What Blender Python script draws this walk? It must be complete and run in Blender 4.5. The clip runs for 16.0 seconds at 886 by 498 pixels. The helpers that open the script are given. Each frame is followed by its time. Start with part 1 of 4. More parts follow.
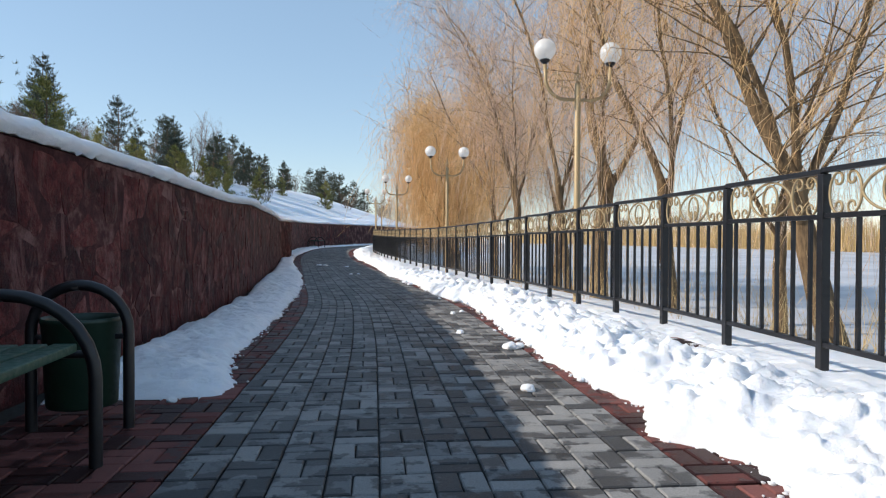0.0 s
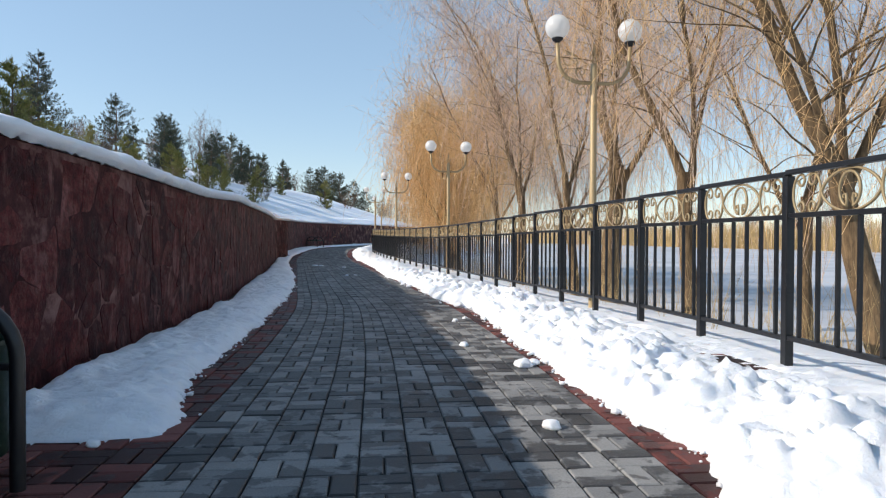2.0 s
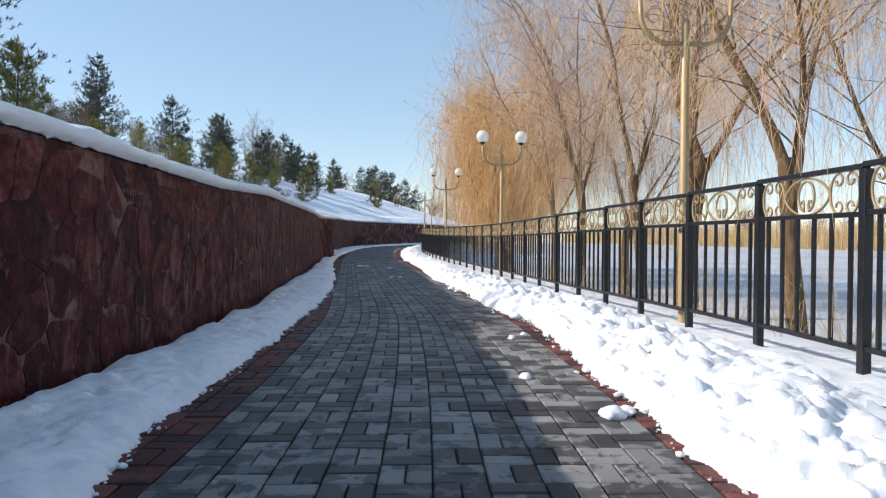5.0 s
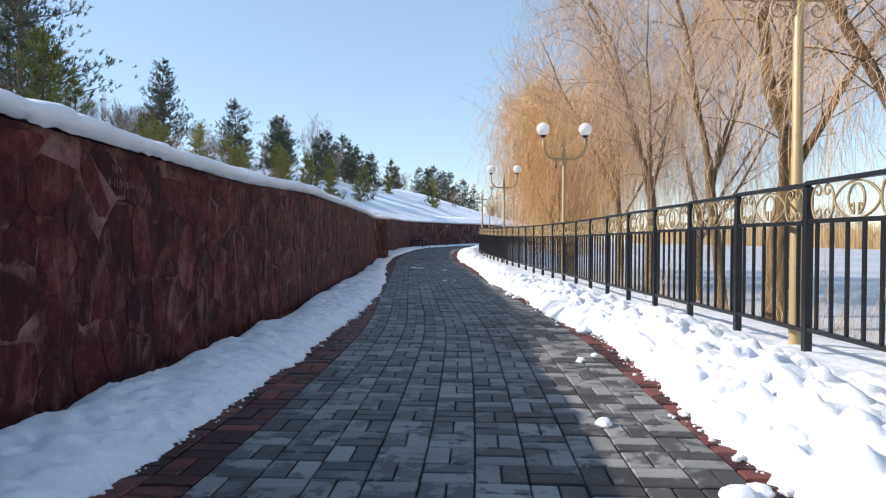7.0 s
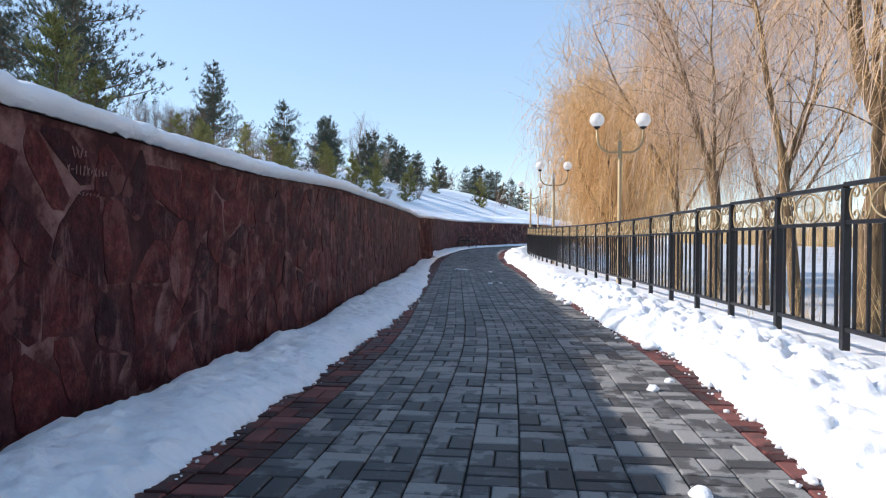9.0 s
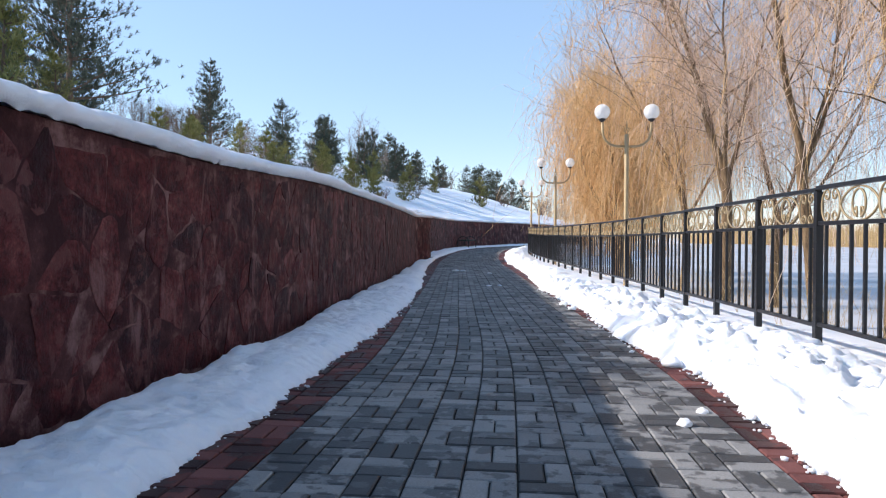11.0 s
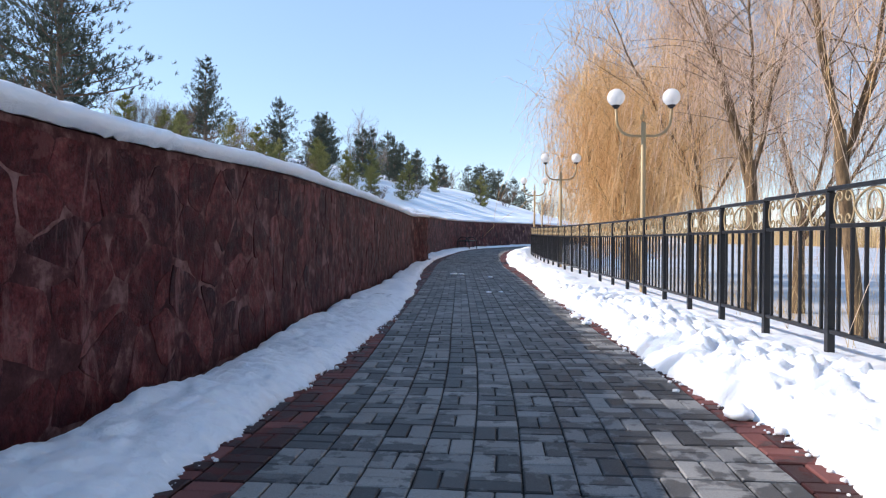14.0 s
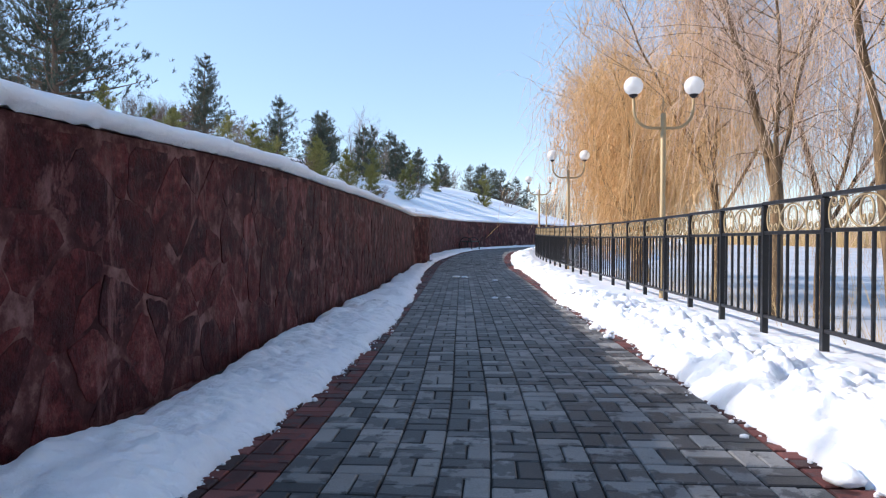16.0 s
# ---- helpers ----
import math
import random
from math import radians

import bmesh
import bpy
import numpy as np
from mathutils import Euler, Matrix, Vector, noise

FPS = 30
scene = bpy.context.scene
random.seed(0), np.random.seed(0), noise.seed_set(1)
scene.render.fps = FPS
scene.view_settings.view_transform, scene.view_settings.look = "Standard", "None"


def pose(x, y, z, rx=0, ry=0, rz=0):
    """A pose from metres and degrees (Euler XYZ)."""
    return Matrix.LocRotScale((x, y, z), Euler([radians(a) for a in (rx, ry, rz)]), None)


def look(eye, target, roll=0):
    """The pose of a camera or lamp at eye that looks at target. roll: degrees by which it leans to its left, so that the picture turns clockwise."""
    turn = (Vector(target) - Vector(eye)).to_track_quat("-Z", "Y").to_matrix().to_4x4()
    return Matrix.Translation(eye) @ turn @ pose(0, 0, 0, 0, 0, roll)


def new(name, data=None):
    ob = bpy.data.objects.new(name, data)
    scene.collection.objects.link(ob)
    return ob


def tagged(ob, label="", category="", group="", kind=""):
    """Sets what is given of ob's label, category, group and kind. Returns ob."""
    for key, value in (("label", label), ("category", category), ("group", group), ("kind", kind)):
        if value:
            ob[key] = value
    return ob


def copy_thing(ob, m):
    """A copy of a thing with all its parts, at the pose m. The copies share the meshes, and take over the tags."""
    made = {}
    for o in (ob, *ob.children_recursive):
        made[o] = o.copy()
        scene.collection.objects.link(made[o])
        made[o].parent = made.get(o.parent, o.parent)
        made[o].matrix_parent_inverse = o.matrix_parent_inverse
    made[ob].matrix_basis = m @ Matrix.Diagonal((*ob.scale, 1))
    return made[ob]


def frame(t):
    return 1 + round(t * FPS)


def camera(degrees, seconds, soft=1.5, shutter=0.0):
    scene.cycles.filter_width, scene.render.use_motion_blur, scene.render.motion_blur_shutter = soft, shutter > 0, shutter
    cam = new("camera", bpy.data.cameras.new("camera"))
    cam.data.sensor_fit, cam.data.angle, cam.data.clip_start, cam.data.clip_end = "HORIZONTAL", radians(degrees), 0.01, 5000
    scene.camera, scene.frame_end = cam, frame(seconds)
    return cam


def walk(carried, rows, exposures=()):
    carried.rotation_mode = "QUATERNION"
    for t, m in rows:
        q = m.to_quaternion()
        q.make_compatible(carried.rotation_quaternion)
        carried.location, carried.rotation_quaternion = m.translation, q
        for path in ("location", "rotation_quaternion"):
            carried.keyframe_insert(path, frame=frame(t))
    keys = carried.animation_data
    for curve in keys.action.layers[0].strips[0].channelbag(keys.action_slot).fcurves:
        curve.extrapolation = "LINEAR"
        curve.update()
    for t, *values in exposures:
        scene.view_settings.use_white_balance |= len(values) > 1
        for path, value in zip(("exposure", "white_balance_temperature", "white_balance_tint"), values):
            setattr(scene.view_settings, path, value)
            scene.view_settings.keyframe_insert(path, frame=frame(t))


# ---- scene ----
cam = camera(66.3, 16.0, soft=1.2)
METRES, EYE, TILT, LEAN, TURN = 7.24, 0.92, 0.0, 0.0, -8.0
ROWS = [
    (0.0, 0.0, 0.0177, 0.0, 0.0, -0.89, -0.24),
    (0.5, 0.0009, 0.0474, -0.0005, 0.02, -0.91, -0.22),
    (1.0, 0.001, 0.0772, -0.0012, 0.04, -0.91, -0.22),
    (1.5, 0.0005, 0.107, -0.0018, 0.06, -0.91, -0.22),
    (2.0, -0.0, 0.1375, -0.002, 0.09, -0.9, -0.25),
    (2.5, 0.0, 0.1691, -0.0024, 0.23, -0.91, -0.25),
    (3.0, 0.0001, 0.2004, -0.0026, 0.64, -0.93, -0.29),
    (3.5, 0.0001, 0.2313, -0.0027, 1.04, -0.93, -0.32),
    (4.0, -0.0005, 0.2625, -0.0031, 1.93, -0.94, -0.33),
    (4.5, -0.0019, 0.2942, -0.0038, 3.17, -0.96, -0.32),
    (7.0, -0.0091, 0.4658, -0.0027, 9.41, -0.95, -0.26),
    (7.5, -0.0118, 0.4977, -0.0027, 10.66, -0.96, -0.25),
    (8.0, -0.0151, 0.5286, -0.0031, 11.94, -0.96, -0.25),
    (8.5, -0.0193, 0.5586, -0.0033, 13.13, -0.96, -0.25),
    (9.0, -0.022, 0.5869, -0.0038, 13.45, -0.95, -0.26),
    (11.5, -0.0379, 0.7222, -0.0047, 13.53, -0.95, -0.2),
    (12.0, -0.0413, 0.7512, -0.0046, 13.56, -0.94, -0.19),
    (12.5, -0.0446, 0.7823, -0.0046, 13.58, -0.94, -0.18),
    (13.0, -0.05, 0.8128, -0.0049, 13.59, -0.93, -0.19),
    (13.5, -0.0558, 0.844, -0.0043, 13.63, -0.93, -0.16),
    (14.0, -0.0611, 0.8751, -0.0035, 13.66, -0.92, -0.18),
    (14.5, -0.0675, 0.9055, -0.0025, 13.68, -0.92, -0.17),
    (15.0, -0.0751, 0.9359, -0.0017, 13.72, -0.91, -0.17),
    (15.5, -0.0829, 0.9651, -0.0019, 13.76, -0.89, -0.16),
    (16.0, -0.0904, 0.9926, -0.0021, 13.81, -0.89, -0.19),
]
walk(cam, [(t, pose(0, 0, EYE, TILT, LEAN, TURN) @ pose(METRES * x, METRES * y, METRES * z, 90 + pitch, roll, yaw)) for t, x, y, z, yaw, pitch, roll in ROWS],
     exposures=[(0.0, 0.40, 6880, 12.2), (4.5, 0.47, 6850, 13.0), (9.0, 0.70, 6600, 15.4), (16.0, 0.74, 6450, 17.4)])

# ---- light ----
SUN_EL, SUN_AZ = 30.6, -91.0   # elevation; azimuth from +y towards +x
world = bpy.data.worlds.new("sky")
scene.world = world
world.use_nodes = True
wn = world.node_tree
sky = wn.nodes.new("ShaderNodeTexSky")
sky.sky_type, sky.sun_disc = "NISHITA", False
sky.sun_elevation, sky.sun_rotation = radians(SUN_EL), radians(SUN_AZ)
sky.air_density, sky.dust_density, sky.ozone_density = 1.0, 0.0, 1.2
haze = wn.nodes.new("ShaderNodeMix")   # thin winter haze over a clear sky
haze.data_type = "RGBA"
haze.inputs[0].default_value = 0.40
haze.inputs[7].default_value = (2.55, 4.25, 6.2, 1)
wn.links.new(sky.outputs[0], haze.inputs[6])
wn.links.new(haze.outputs[2], wn.nodes["Background"].inputs[0])
wn.nodes["Background"].inputs[1].default_value = 0.12
sun_data = bpy.data.lights.new("sun", "SUN")
sun_data.energy, sun_data.angle, sun_data.color = 3.8, radians(0.55), (1.0, 0.94, 0.84)
sun_dir = Vector((math.sin(radians(SUN_AZ)) * math.cos(radians(SUN_EL)),
                  math.cos(radians(SUN_AZ)) * math.cos(radians(SUN_EL)), math.sin(radians(SUN_EL))))
sun = new("sun", sun_data)
sun.matrix_world = look(sun_dir * 50, (0, 0, 0))
scene.view_settings.exposure = 0.0

# ---- materials ----


def material(name, rough=0.7, metal=0.0, spec=0.5):
    """A node material; returns it with a short way to add nodes and links."""
    m = bpy.data.materials.new(name)
    m.use_nodes = True
    nt = m.node_tree
    b = nt.nodes["Principled BSDF"]
    b.inputs["Roughness"].default_value = rough
    b.inputs["Metallic"].default_value = metal
    b.inputs["Specular IOR Level"].default_value = spec
    return m, nt, b


def tex(nt, scale, detail=6.0, rough=0.6, coords="Object", stretch=None):
    """A noise texture in metres."""
    co = nt.nodes.new("ShaderNodeTexCoord")
    n = nt.nodes.new("ShaderNodeTexNoise")
    n.inputs["Scale"].default_value, n.inputs["Detail"].default_value = scale, detail
    n.inputs["Roughness"].default_value = rough
    if stretch:
        mp = nt.nodes.new("ShaderNodeMapping")
        mp.inputs["Scale"].default_value = stretch
        nt.links.new(co.outputs[coords], mp.inputs[0])
        nt.links.new(mp.outputs[0], n.inputs["Vector"])
    else:
        nt.links.new(co.outputs[coords], n.inputs["Vector"])
    return n.outputs["Fac"]


def place_tex(nt, scale, detail=6.0, rough=0.6):
    """A noise texture that runs on over separate pieces (world place)."""
    geo = nt.nodes.new("ShaderNodeNewGeometry")
    n = nt.nodes.new("ShaderNodeTexNoise")
    n.inputs["Scale"].default_value, n.inputs["Detail"].default_value = scale, detail
    n.inputs["Roughness"].default_value = rough
    nt.links.new(geo.outputs["Position"], n.inputs["Vector"])
    return n.outputs["Fac"]


def ramp(nt, fac, *stops):
    r = nt.nodes.new("ShaderNodeValToRGB")
    e = r.color_ramp.elements
    while len(e) < len(stops):
        e.new(0.5)
    for k, (p, c) in enumerate(stops):
        e[k].position = p
        e[k].color = (*c, 1) if len(c) == 3 else c
    nt.links.new(fac, r.inputs[0])
    return r.outputs[0]


def grey(v):
    return (v, v, v)


def mix(nt, fac, a, b, kind="MIX"):
    x = nt.nodes.new("ShaderNodeMix")
    x.data_type, x.blend_type = "RGBA", kind
    for socket, value in ((x.inputs[0], fac), (x.inputs[6], a), (x.inputs[7], b)):
        if isinstance(value, (int, float)):
            socket.default_value = value
        elif isinstance(value, tuple):
            socket.default_value = (*value, 1)
        else:
            nt.links.new(value, socket)
    return x.outputs[2]


def bump(nt, b, height, strength=0.3, distance=0.01):
    n = nt.nodes.new("ShaderNodeBump")
    n.inputs["Strength"].default_value, n.inputs["Distance"].default_value = strength, distance
    nt.links.new(height, n.inputs["Height"])
    nt.links.new(n.outputs[0], b.inputs["Normal"])


def piece_random(nt):
    """A number of its own for each piece, be it an object or an island of a joined mesh."""
    oi = nt.nodes.new("ShaderNodeObjectInfo")
    geo = nt.nodes.new("ShaderNodeNewGeometry")
    add = nt.nodes.new("ShaderNodeMath")
    add.operation = "ADD"
    nt.links.new(oi.outputs["Random"], add.inputs[0])
    nt.links.new(geo.outputs["Random Per Island"], add.inputs[1])
    fr = nt.nodes.new("ShaderNodeMath")
    fr.operation = "FRACT"
    nt.links.new(add.outputs[0], fr.inputs[0])
    return fr.outputs[0]


def make_snow(name, tint=(0.81, 0.845, 0.90), dirt=0.0):
    m, nt, b = material(name, 0.65, spec=0.35)
    big, fine = place_tex(nt, 1.3, 4), place_tex(nt, 28, 6, 0.7)
    col = ramp(nt, big, (0.3, tuple(c * 0.95 for c in tint)), (0.7, tint))
    if dirt:
        litter = place_tex(nt, 9, 8, 0.8)
        where = ramp(nt, place_tex(nt, 0.35, 5), (0.5, grey(0)), (0.62, grey(1)))
        bits = ramp(nt, litter, (0.56, grey(0)), (0.64, grey(dirt)))
        col = mix(nt, mix(nt, 1.0, where, bits, "MULTIPLY"), col, (0.2, 0.14, 0.07))
    nt.links.new(col, b.inputs["Base Color"])
    b.inputs["Subsurface Weight"].default_value = 0.4
    b.inputs["Subsurface Radius"].default_value = (0.8, 0.95, 1.1)
    b.inputs["Subsurface Scale"].default_value = 0.04
    bump(nt, b, mix(nt, 0.5, fine, place_tex(nt, 10, 8, 0.75)), 0.9, 0.026)
    return m


SNOW = make_snow("snow")
HILL_SNOW = make_snow("hill_snow", dirt=0.8)


def make_paver(name, dark, mid, light):
    m, nt, b = material(name, 0.6, spec=0.16)
    rnd = piece_random(nt)
    base = ramp(nt, rnd, (0.0, dark), (0.35, mid), (1.0, light))
    # damp patches with crisp edges, some blocks wet all over
    shift = nt.nodes.new("ShaderNodeMath")
    shift.operation = "MULTIPLY_ADD"
    shift.inputs[1].default_value, shift.inputs[2].default_value = 0.22, -0.11
    nt.links.new(rnd, shift.inputs[0])
    lift = nt.nodes.new("ShaderNodeMath")
    lift.operation = "ADD"
    nt.links.new(place_tex(nt, 6.5, 4, 0.6), lift.inputs[0])
    nt.links.new(shift.outputs[0], lift.inputs[1])
    wet = ramp(nt, lift.outputs[0], (0.485, grey(1)), (0.53, grey(0)))
    grain = ramp(nt, place_tex(nt, 160, 3, 0.7), (0.3, grey(0.75)), (0.7, grey(1.15)))
    cloud = ramp(nt, place_tex(nt, 2.0, 5, 0.6), (0.3, grey(0.82)), (0.7, grey(1.1)))
    col = mix(nt, 1.0, mix(nt, 1.0, base, grain, "MULTIPLY"), cloud, "MULTIPLY")
    col = mix(nt, wet, col, mix(nt, 1.0, col, (0.38, 0.38, 0.39), "MULTIPLY"))
    nt.links.new(col, b.inputs["Base Color"])
    nt.links.new(ramp(nt, wet, (0.0, grey(0.8)), (1.0, grey(0.5))), b.inputs["Roughness"])
    bump(nt, b, place_tex(nt, 90, 5, 0.7), 0.35, 0.004)
    return m


PAVER_GREY = make_paver("grey_concrete_paver", (0.12, 0.121, 0.124), (0.18, 0.181, 0.183), (0.285, 0.282, 0.276))
PAVER_RED = make_paver("red_concrete_paver", (0.065, 0.024, 0.024), (0.120, 0.041, 0.038), (0.20, 0.080, 0.072))


def make_bedding():
    m, nt, b = material("joint_sand", 0.95, spec=0.2)
    nt.links.new(ramp(nt, place_tex(nt, 40, 6), (0.3, (0.02, 0.02, 0.02)), (0.7, (0.05, 0.048, 0.045))), b.inputs["Base Color"])
    bump(nt, b, place_tex(nt, 120, 4), 0.4, 0.004)
    return m


BEDDING = make_bedding()


def make_stone():
    m, nt, b = material("red_porphyry", 0.7, spec=0.12)
    # tone: partly the slab's own, partly clouds that run on over the joints
    clouds = ramp(nt, place_tex(nt, 5.0, 8, 0.72), (0.36, grey(0.0)), (0.64, grey(1.0)))
    tone = mix(nt, 0.5, clouds, piece_random(nt))
    base = ramp(nt, tone, (0.12, (0.024, 0.0085, 0.0115)), (0.38, (0.041, 0.0095, 0.0115)), (0.60, (0.068, 0.0135, 0.0145)),
                (0.78, (0.112, 0.028, 0.028)), (0.94, (0.175, 0.066, 0.063)))
    mottle = ramp(nt, place_tex(nt, 24, 8, 0.8), (0.36, grey(0.5)), (0.64, grey(1.6)))
    col = mix(nt, 1.0, base, mottle, "MULTIPLY")
    # pale flaked patches with ragged edges
    flake = ramp(nt, place_tex(nt, 4.6, 9, 0.66), (0.575, grey(0)), (0.605, grey(0.6)))
    col = mix(nt, flake, col, (0.135, 0.052, 0.05))
    # pale mortar smears and glossy reflections painted in as upright streaks, only in places
    geo = nt.nodes.new("ShaderNodeNewGeometry")
    mp = nt.nodes.new("ShaderNodeMapping")
    mp.inputs["Scale"].default_value = (1, 1, 0.26)
    nt.links.new(geo.outputs["Position"], mp.inputs[0])
    streak_tex = nt.nodes.new("ShaderNodeTexNoise")
    streak_tex.inputs["Scale"].default_value, streak_tex.inputs["Detail"].default_value, streak_tex.inputs["Roughness"].default_value = 6.5, 10.0, 0.72
    streak_tex.inputs["Distortion"].default_value = 0.6
    nt.links.new(mp.outputs[0], streak_tex.inputs["Vector"])
    smear_gloss = ramp(nt, streak_tex.outputs["Fac"], (0.53, grey(0)), (0.65, grey(0.8)))
    where = ramp(nt, place_tex(nt, 1.7, 3, 0.5), (0.40, grey(0.15)), (0.56, grey(1)))
    col = mix(nt, mix(nt, 1.0, smear_gloss, where, "MULTIPLY"), col, (0.21, 0.105, 0.10))
    nt.links.new(col, b.inputs["Base Color"])
    nt.links.new(ramp(nt, place_tex(nt, 9, 6), (0.3, grey(0.5)), (0.7, grey(0.78))), b.inputs["Roughness"])
    bump(nt, b, mix(nt, 0.35, place_tex(nt, 9, 8, 0.7), place_tex(nt, 60, 5)), 0.8, 0.03)
    return m


def make_mortar():
    m, nt, b = material("stained_mortar", 0.8, spec=0.15)
    col = ramp(nt, place_tex(nt, 2.6, 8, 0.7), (0.40, (0.036, 0.0115, 0.013)), (0.50, (0.072, 0.026, 0.026)), (0.58, (0.17, 0.088, 0.082)), (0.68, (0.24, 0.14, 0.13)))
    nt.links.new(col, b.inputs["Base Color"])
    bump(nt, b, place_tex(nt, 60, 6), 0.6, 0.008)
    return m


STONE, MORTAR = make_stone(), make_mortar()


def make_paint(name, colour, worn, rough=0.35, metal=0.0):
    m, nt, b = material(name, rough, metal)
    patches = ramp(nt, place_tex(nt, 18, 6, 0.7), (0.55, grey(0)), (0.72, grey(0.7)))
    nt.links.new(mix(nt, patches, colour, worn), b.inputs["Base Color"])
    nt.links.new(ramp(nt, place_tex(nt, 30, 4), (0.3, grey(rough * 0.8)), (0.7, grey(min(1, rough * 1.4)))), b.inputs["Roughness"])
    bump(nt, b, place_tex(nt, 110, 3), 0.12, 0.002)
    return m


BLACK_PAINT = make_paint("black_enamel", (0.008, 0.008, 0.010), (0.024, 0.022, 0.022), 0.36)
GOLD_PAINT = make_paint("dull_gold_paint", (0.33, 0.25, 0.14), (0.22, 0.16, 0.09), 0.5, 0.25)
POLE_PAINT = make_paint("gold_brown_paint", (0.42, 0.31, 0.17), (0.3, 0.21, 0.12), 0.45, 0.2)
GREEN_PAINT = make_paint("dark_green_paint", (0.007, 0.028, 0.017), (0.018, 0.042, 0.027), 0.4)
GREEN_WOOD = make_paint("green_painted_wood", (0.014, 0.06, 0.038), (0.035, 0.065, 0.042), 0.5)


def make_globe():
    """Opal glass that lets light through from behind."""
    m, nt, b = material("opal_globe", 0.3)
    nt.links.new(ramp(nt, place_tex(nt, 4, 3), (0.3, grey(0.84)), (0.7, grey(0.9))), b.inputs["Base Color"])
    glow = nt.nodes.new("ShaderNodeBsdfTranslucent")
    glow.inputs["Color"].default_value = (0.92, 0.92, 0.9, 1)
    both = nt.nodes.new("ShaderNodeMixShader")
    both.inputs[0].default_value = 0.5
    nt.links.new(b.outputs[0], both.inputs[1])
    nt.links.new(glow.outputs[0], both.inputs[2])
    nt.links.new(both.outputs[0], nt.nodes["Material Output"].inputs["Surface"])
    return m


GLOBE = make_globe()


def make_bark(name, dark, light):
    m, nt, b = material(name, 0.85, spec=0.25)
    col = ramp(nt, tex(nt, 6, 8, 0.7, "Object", (3, 3, 0.5)), (0.3, dark), (0.68, light))
    nt.links.new(col, b.inputs["Base Color"])
    bump(nt, b, tex(nt, 14, 8, 0.7, "Object", (3, 3, 0.5)), 0.8, 0.03)
    return m


WILLOW_BARK = make_bark("willow_bark", (0.06, 0.04, 0.026), (0.28, 0.185, 0.10))
PINE_BARK = make_bark("pine_bark", (0.08, 0.05, 0.035), (0.2, 0.13, 0.09))
GREY_BARK = make_bark("grey_bark", (0.16, 0.12, 0.10), (0.33, 0.27, 0.23))


def make_twig(name, *colours):
    m, nt, b = material(name, 0.6, spec=0.3)
    geo = nt.nodes.new("ShaderNodeNewGeometry")
    n = len(colours) - 1
    nt.links.new(ramp(nt, geo.outputs["Random Per Island"], *[(k / n, c) for k, c in enumerate(colours)]), b.inputs["Base Color"])
    return m


WILLOW_TWIG = make_twig("golden_willow_twig", (0.48, 0.27, 0.11), (0.80, 0.51, 0.23), (0.92, 0.66, 0.38))
PALE_TWIG = make_twig("pale_willow_twig", (0.32, 0.21, 0.16), (0.74, 0.53, 0.39), (0.92, 0.71, 0.55))
BARE_TWIG = make_twig("bare_shrub_twig", (0.12, 0.085, 0.07), (0.22, 0.16, 0.135), (0.31, 0.235, 0.19))
RED_TWIG = make_twig("reddish_shrub_twig", (0.10, 0.055, 0.035), (0.2, 0.115, 0.075))
PINE_NEEDLE = make_twig("pine_needle", (0.034, 0.046, 0.034), (0.060, 0.074, 0.050), (0.105, 0.115, 0.075))
YOUNG_NEEDLE = make_twig("young_pine_needle", (0.10, 0.11, 0.03), (0.19, 0.185, 0.05), (0.30, 0.27, 0.085))
REED = make_twig("dry_reed", (0.38, 0.26, 0.12), (0.52, 0.37, 0.18), (0.58, 0.43, 0.23))


def make_ice():
    m, nt, b = material("snowy_ice", 0.5, spec=0.4)
    col = ramp(nt, place_tex(nt, 0.16, 7, 0.62), (0.35, (0.35, 0.36, 0.39)), (0.6, (0.52, 0.52, 0.55)))
    nt.links.new(col, b.inputs["Base Color"])
    bump(nt, b, place_tex(nt, 2.5, 6), 0.15, 0.02)
    return m


ICE = make_ice()

# ---- mesh helpers ----


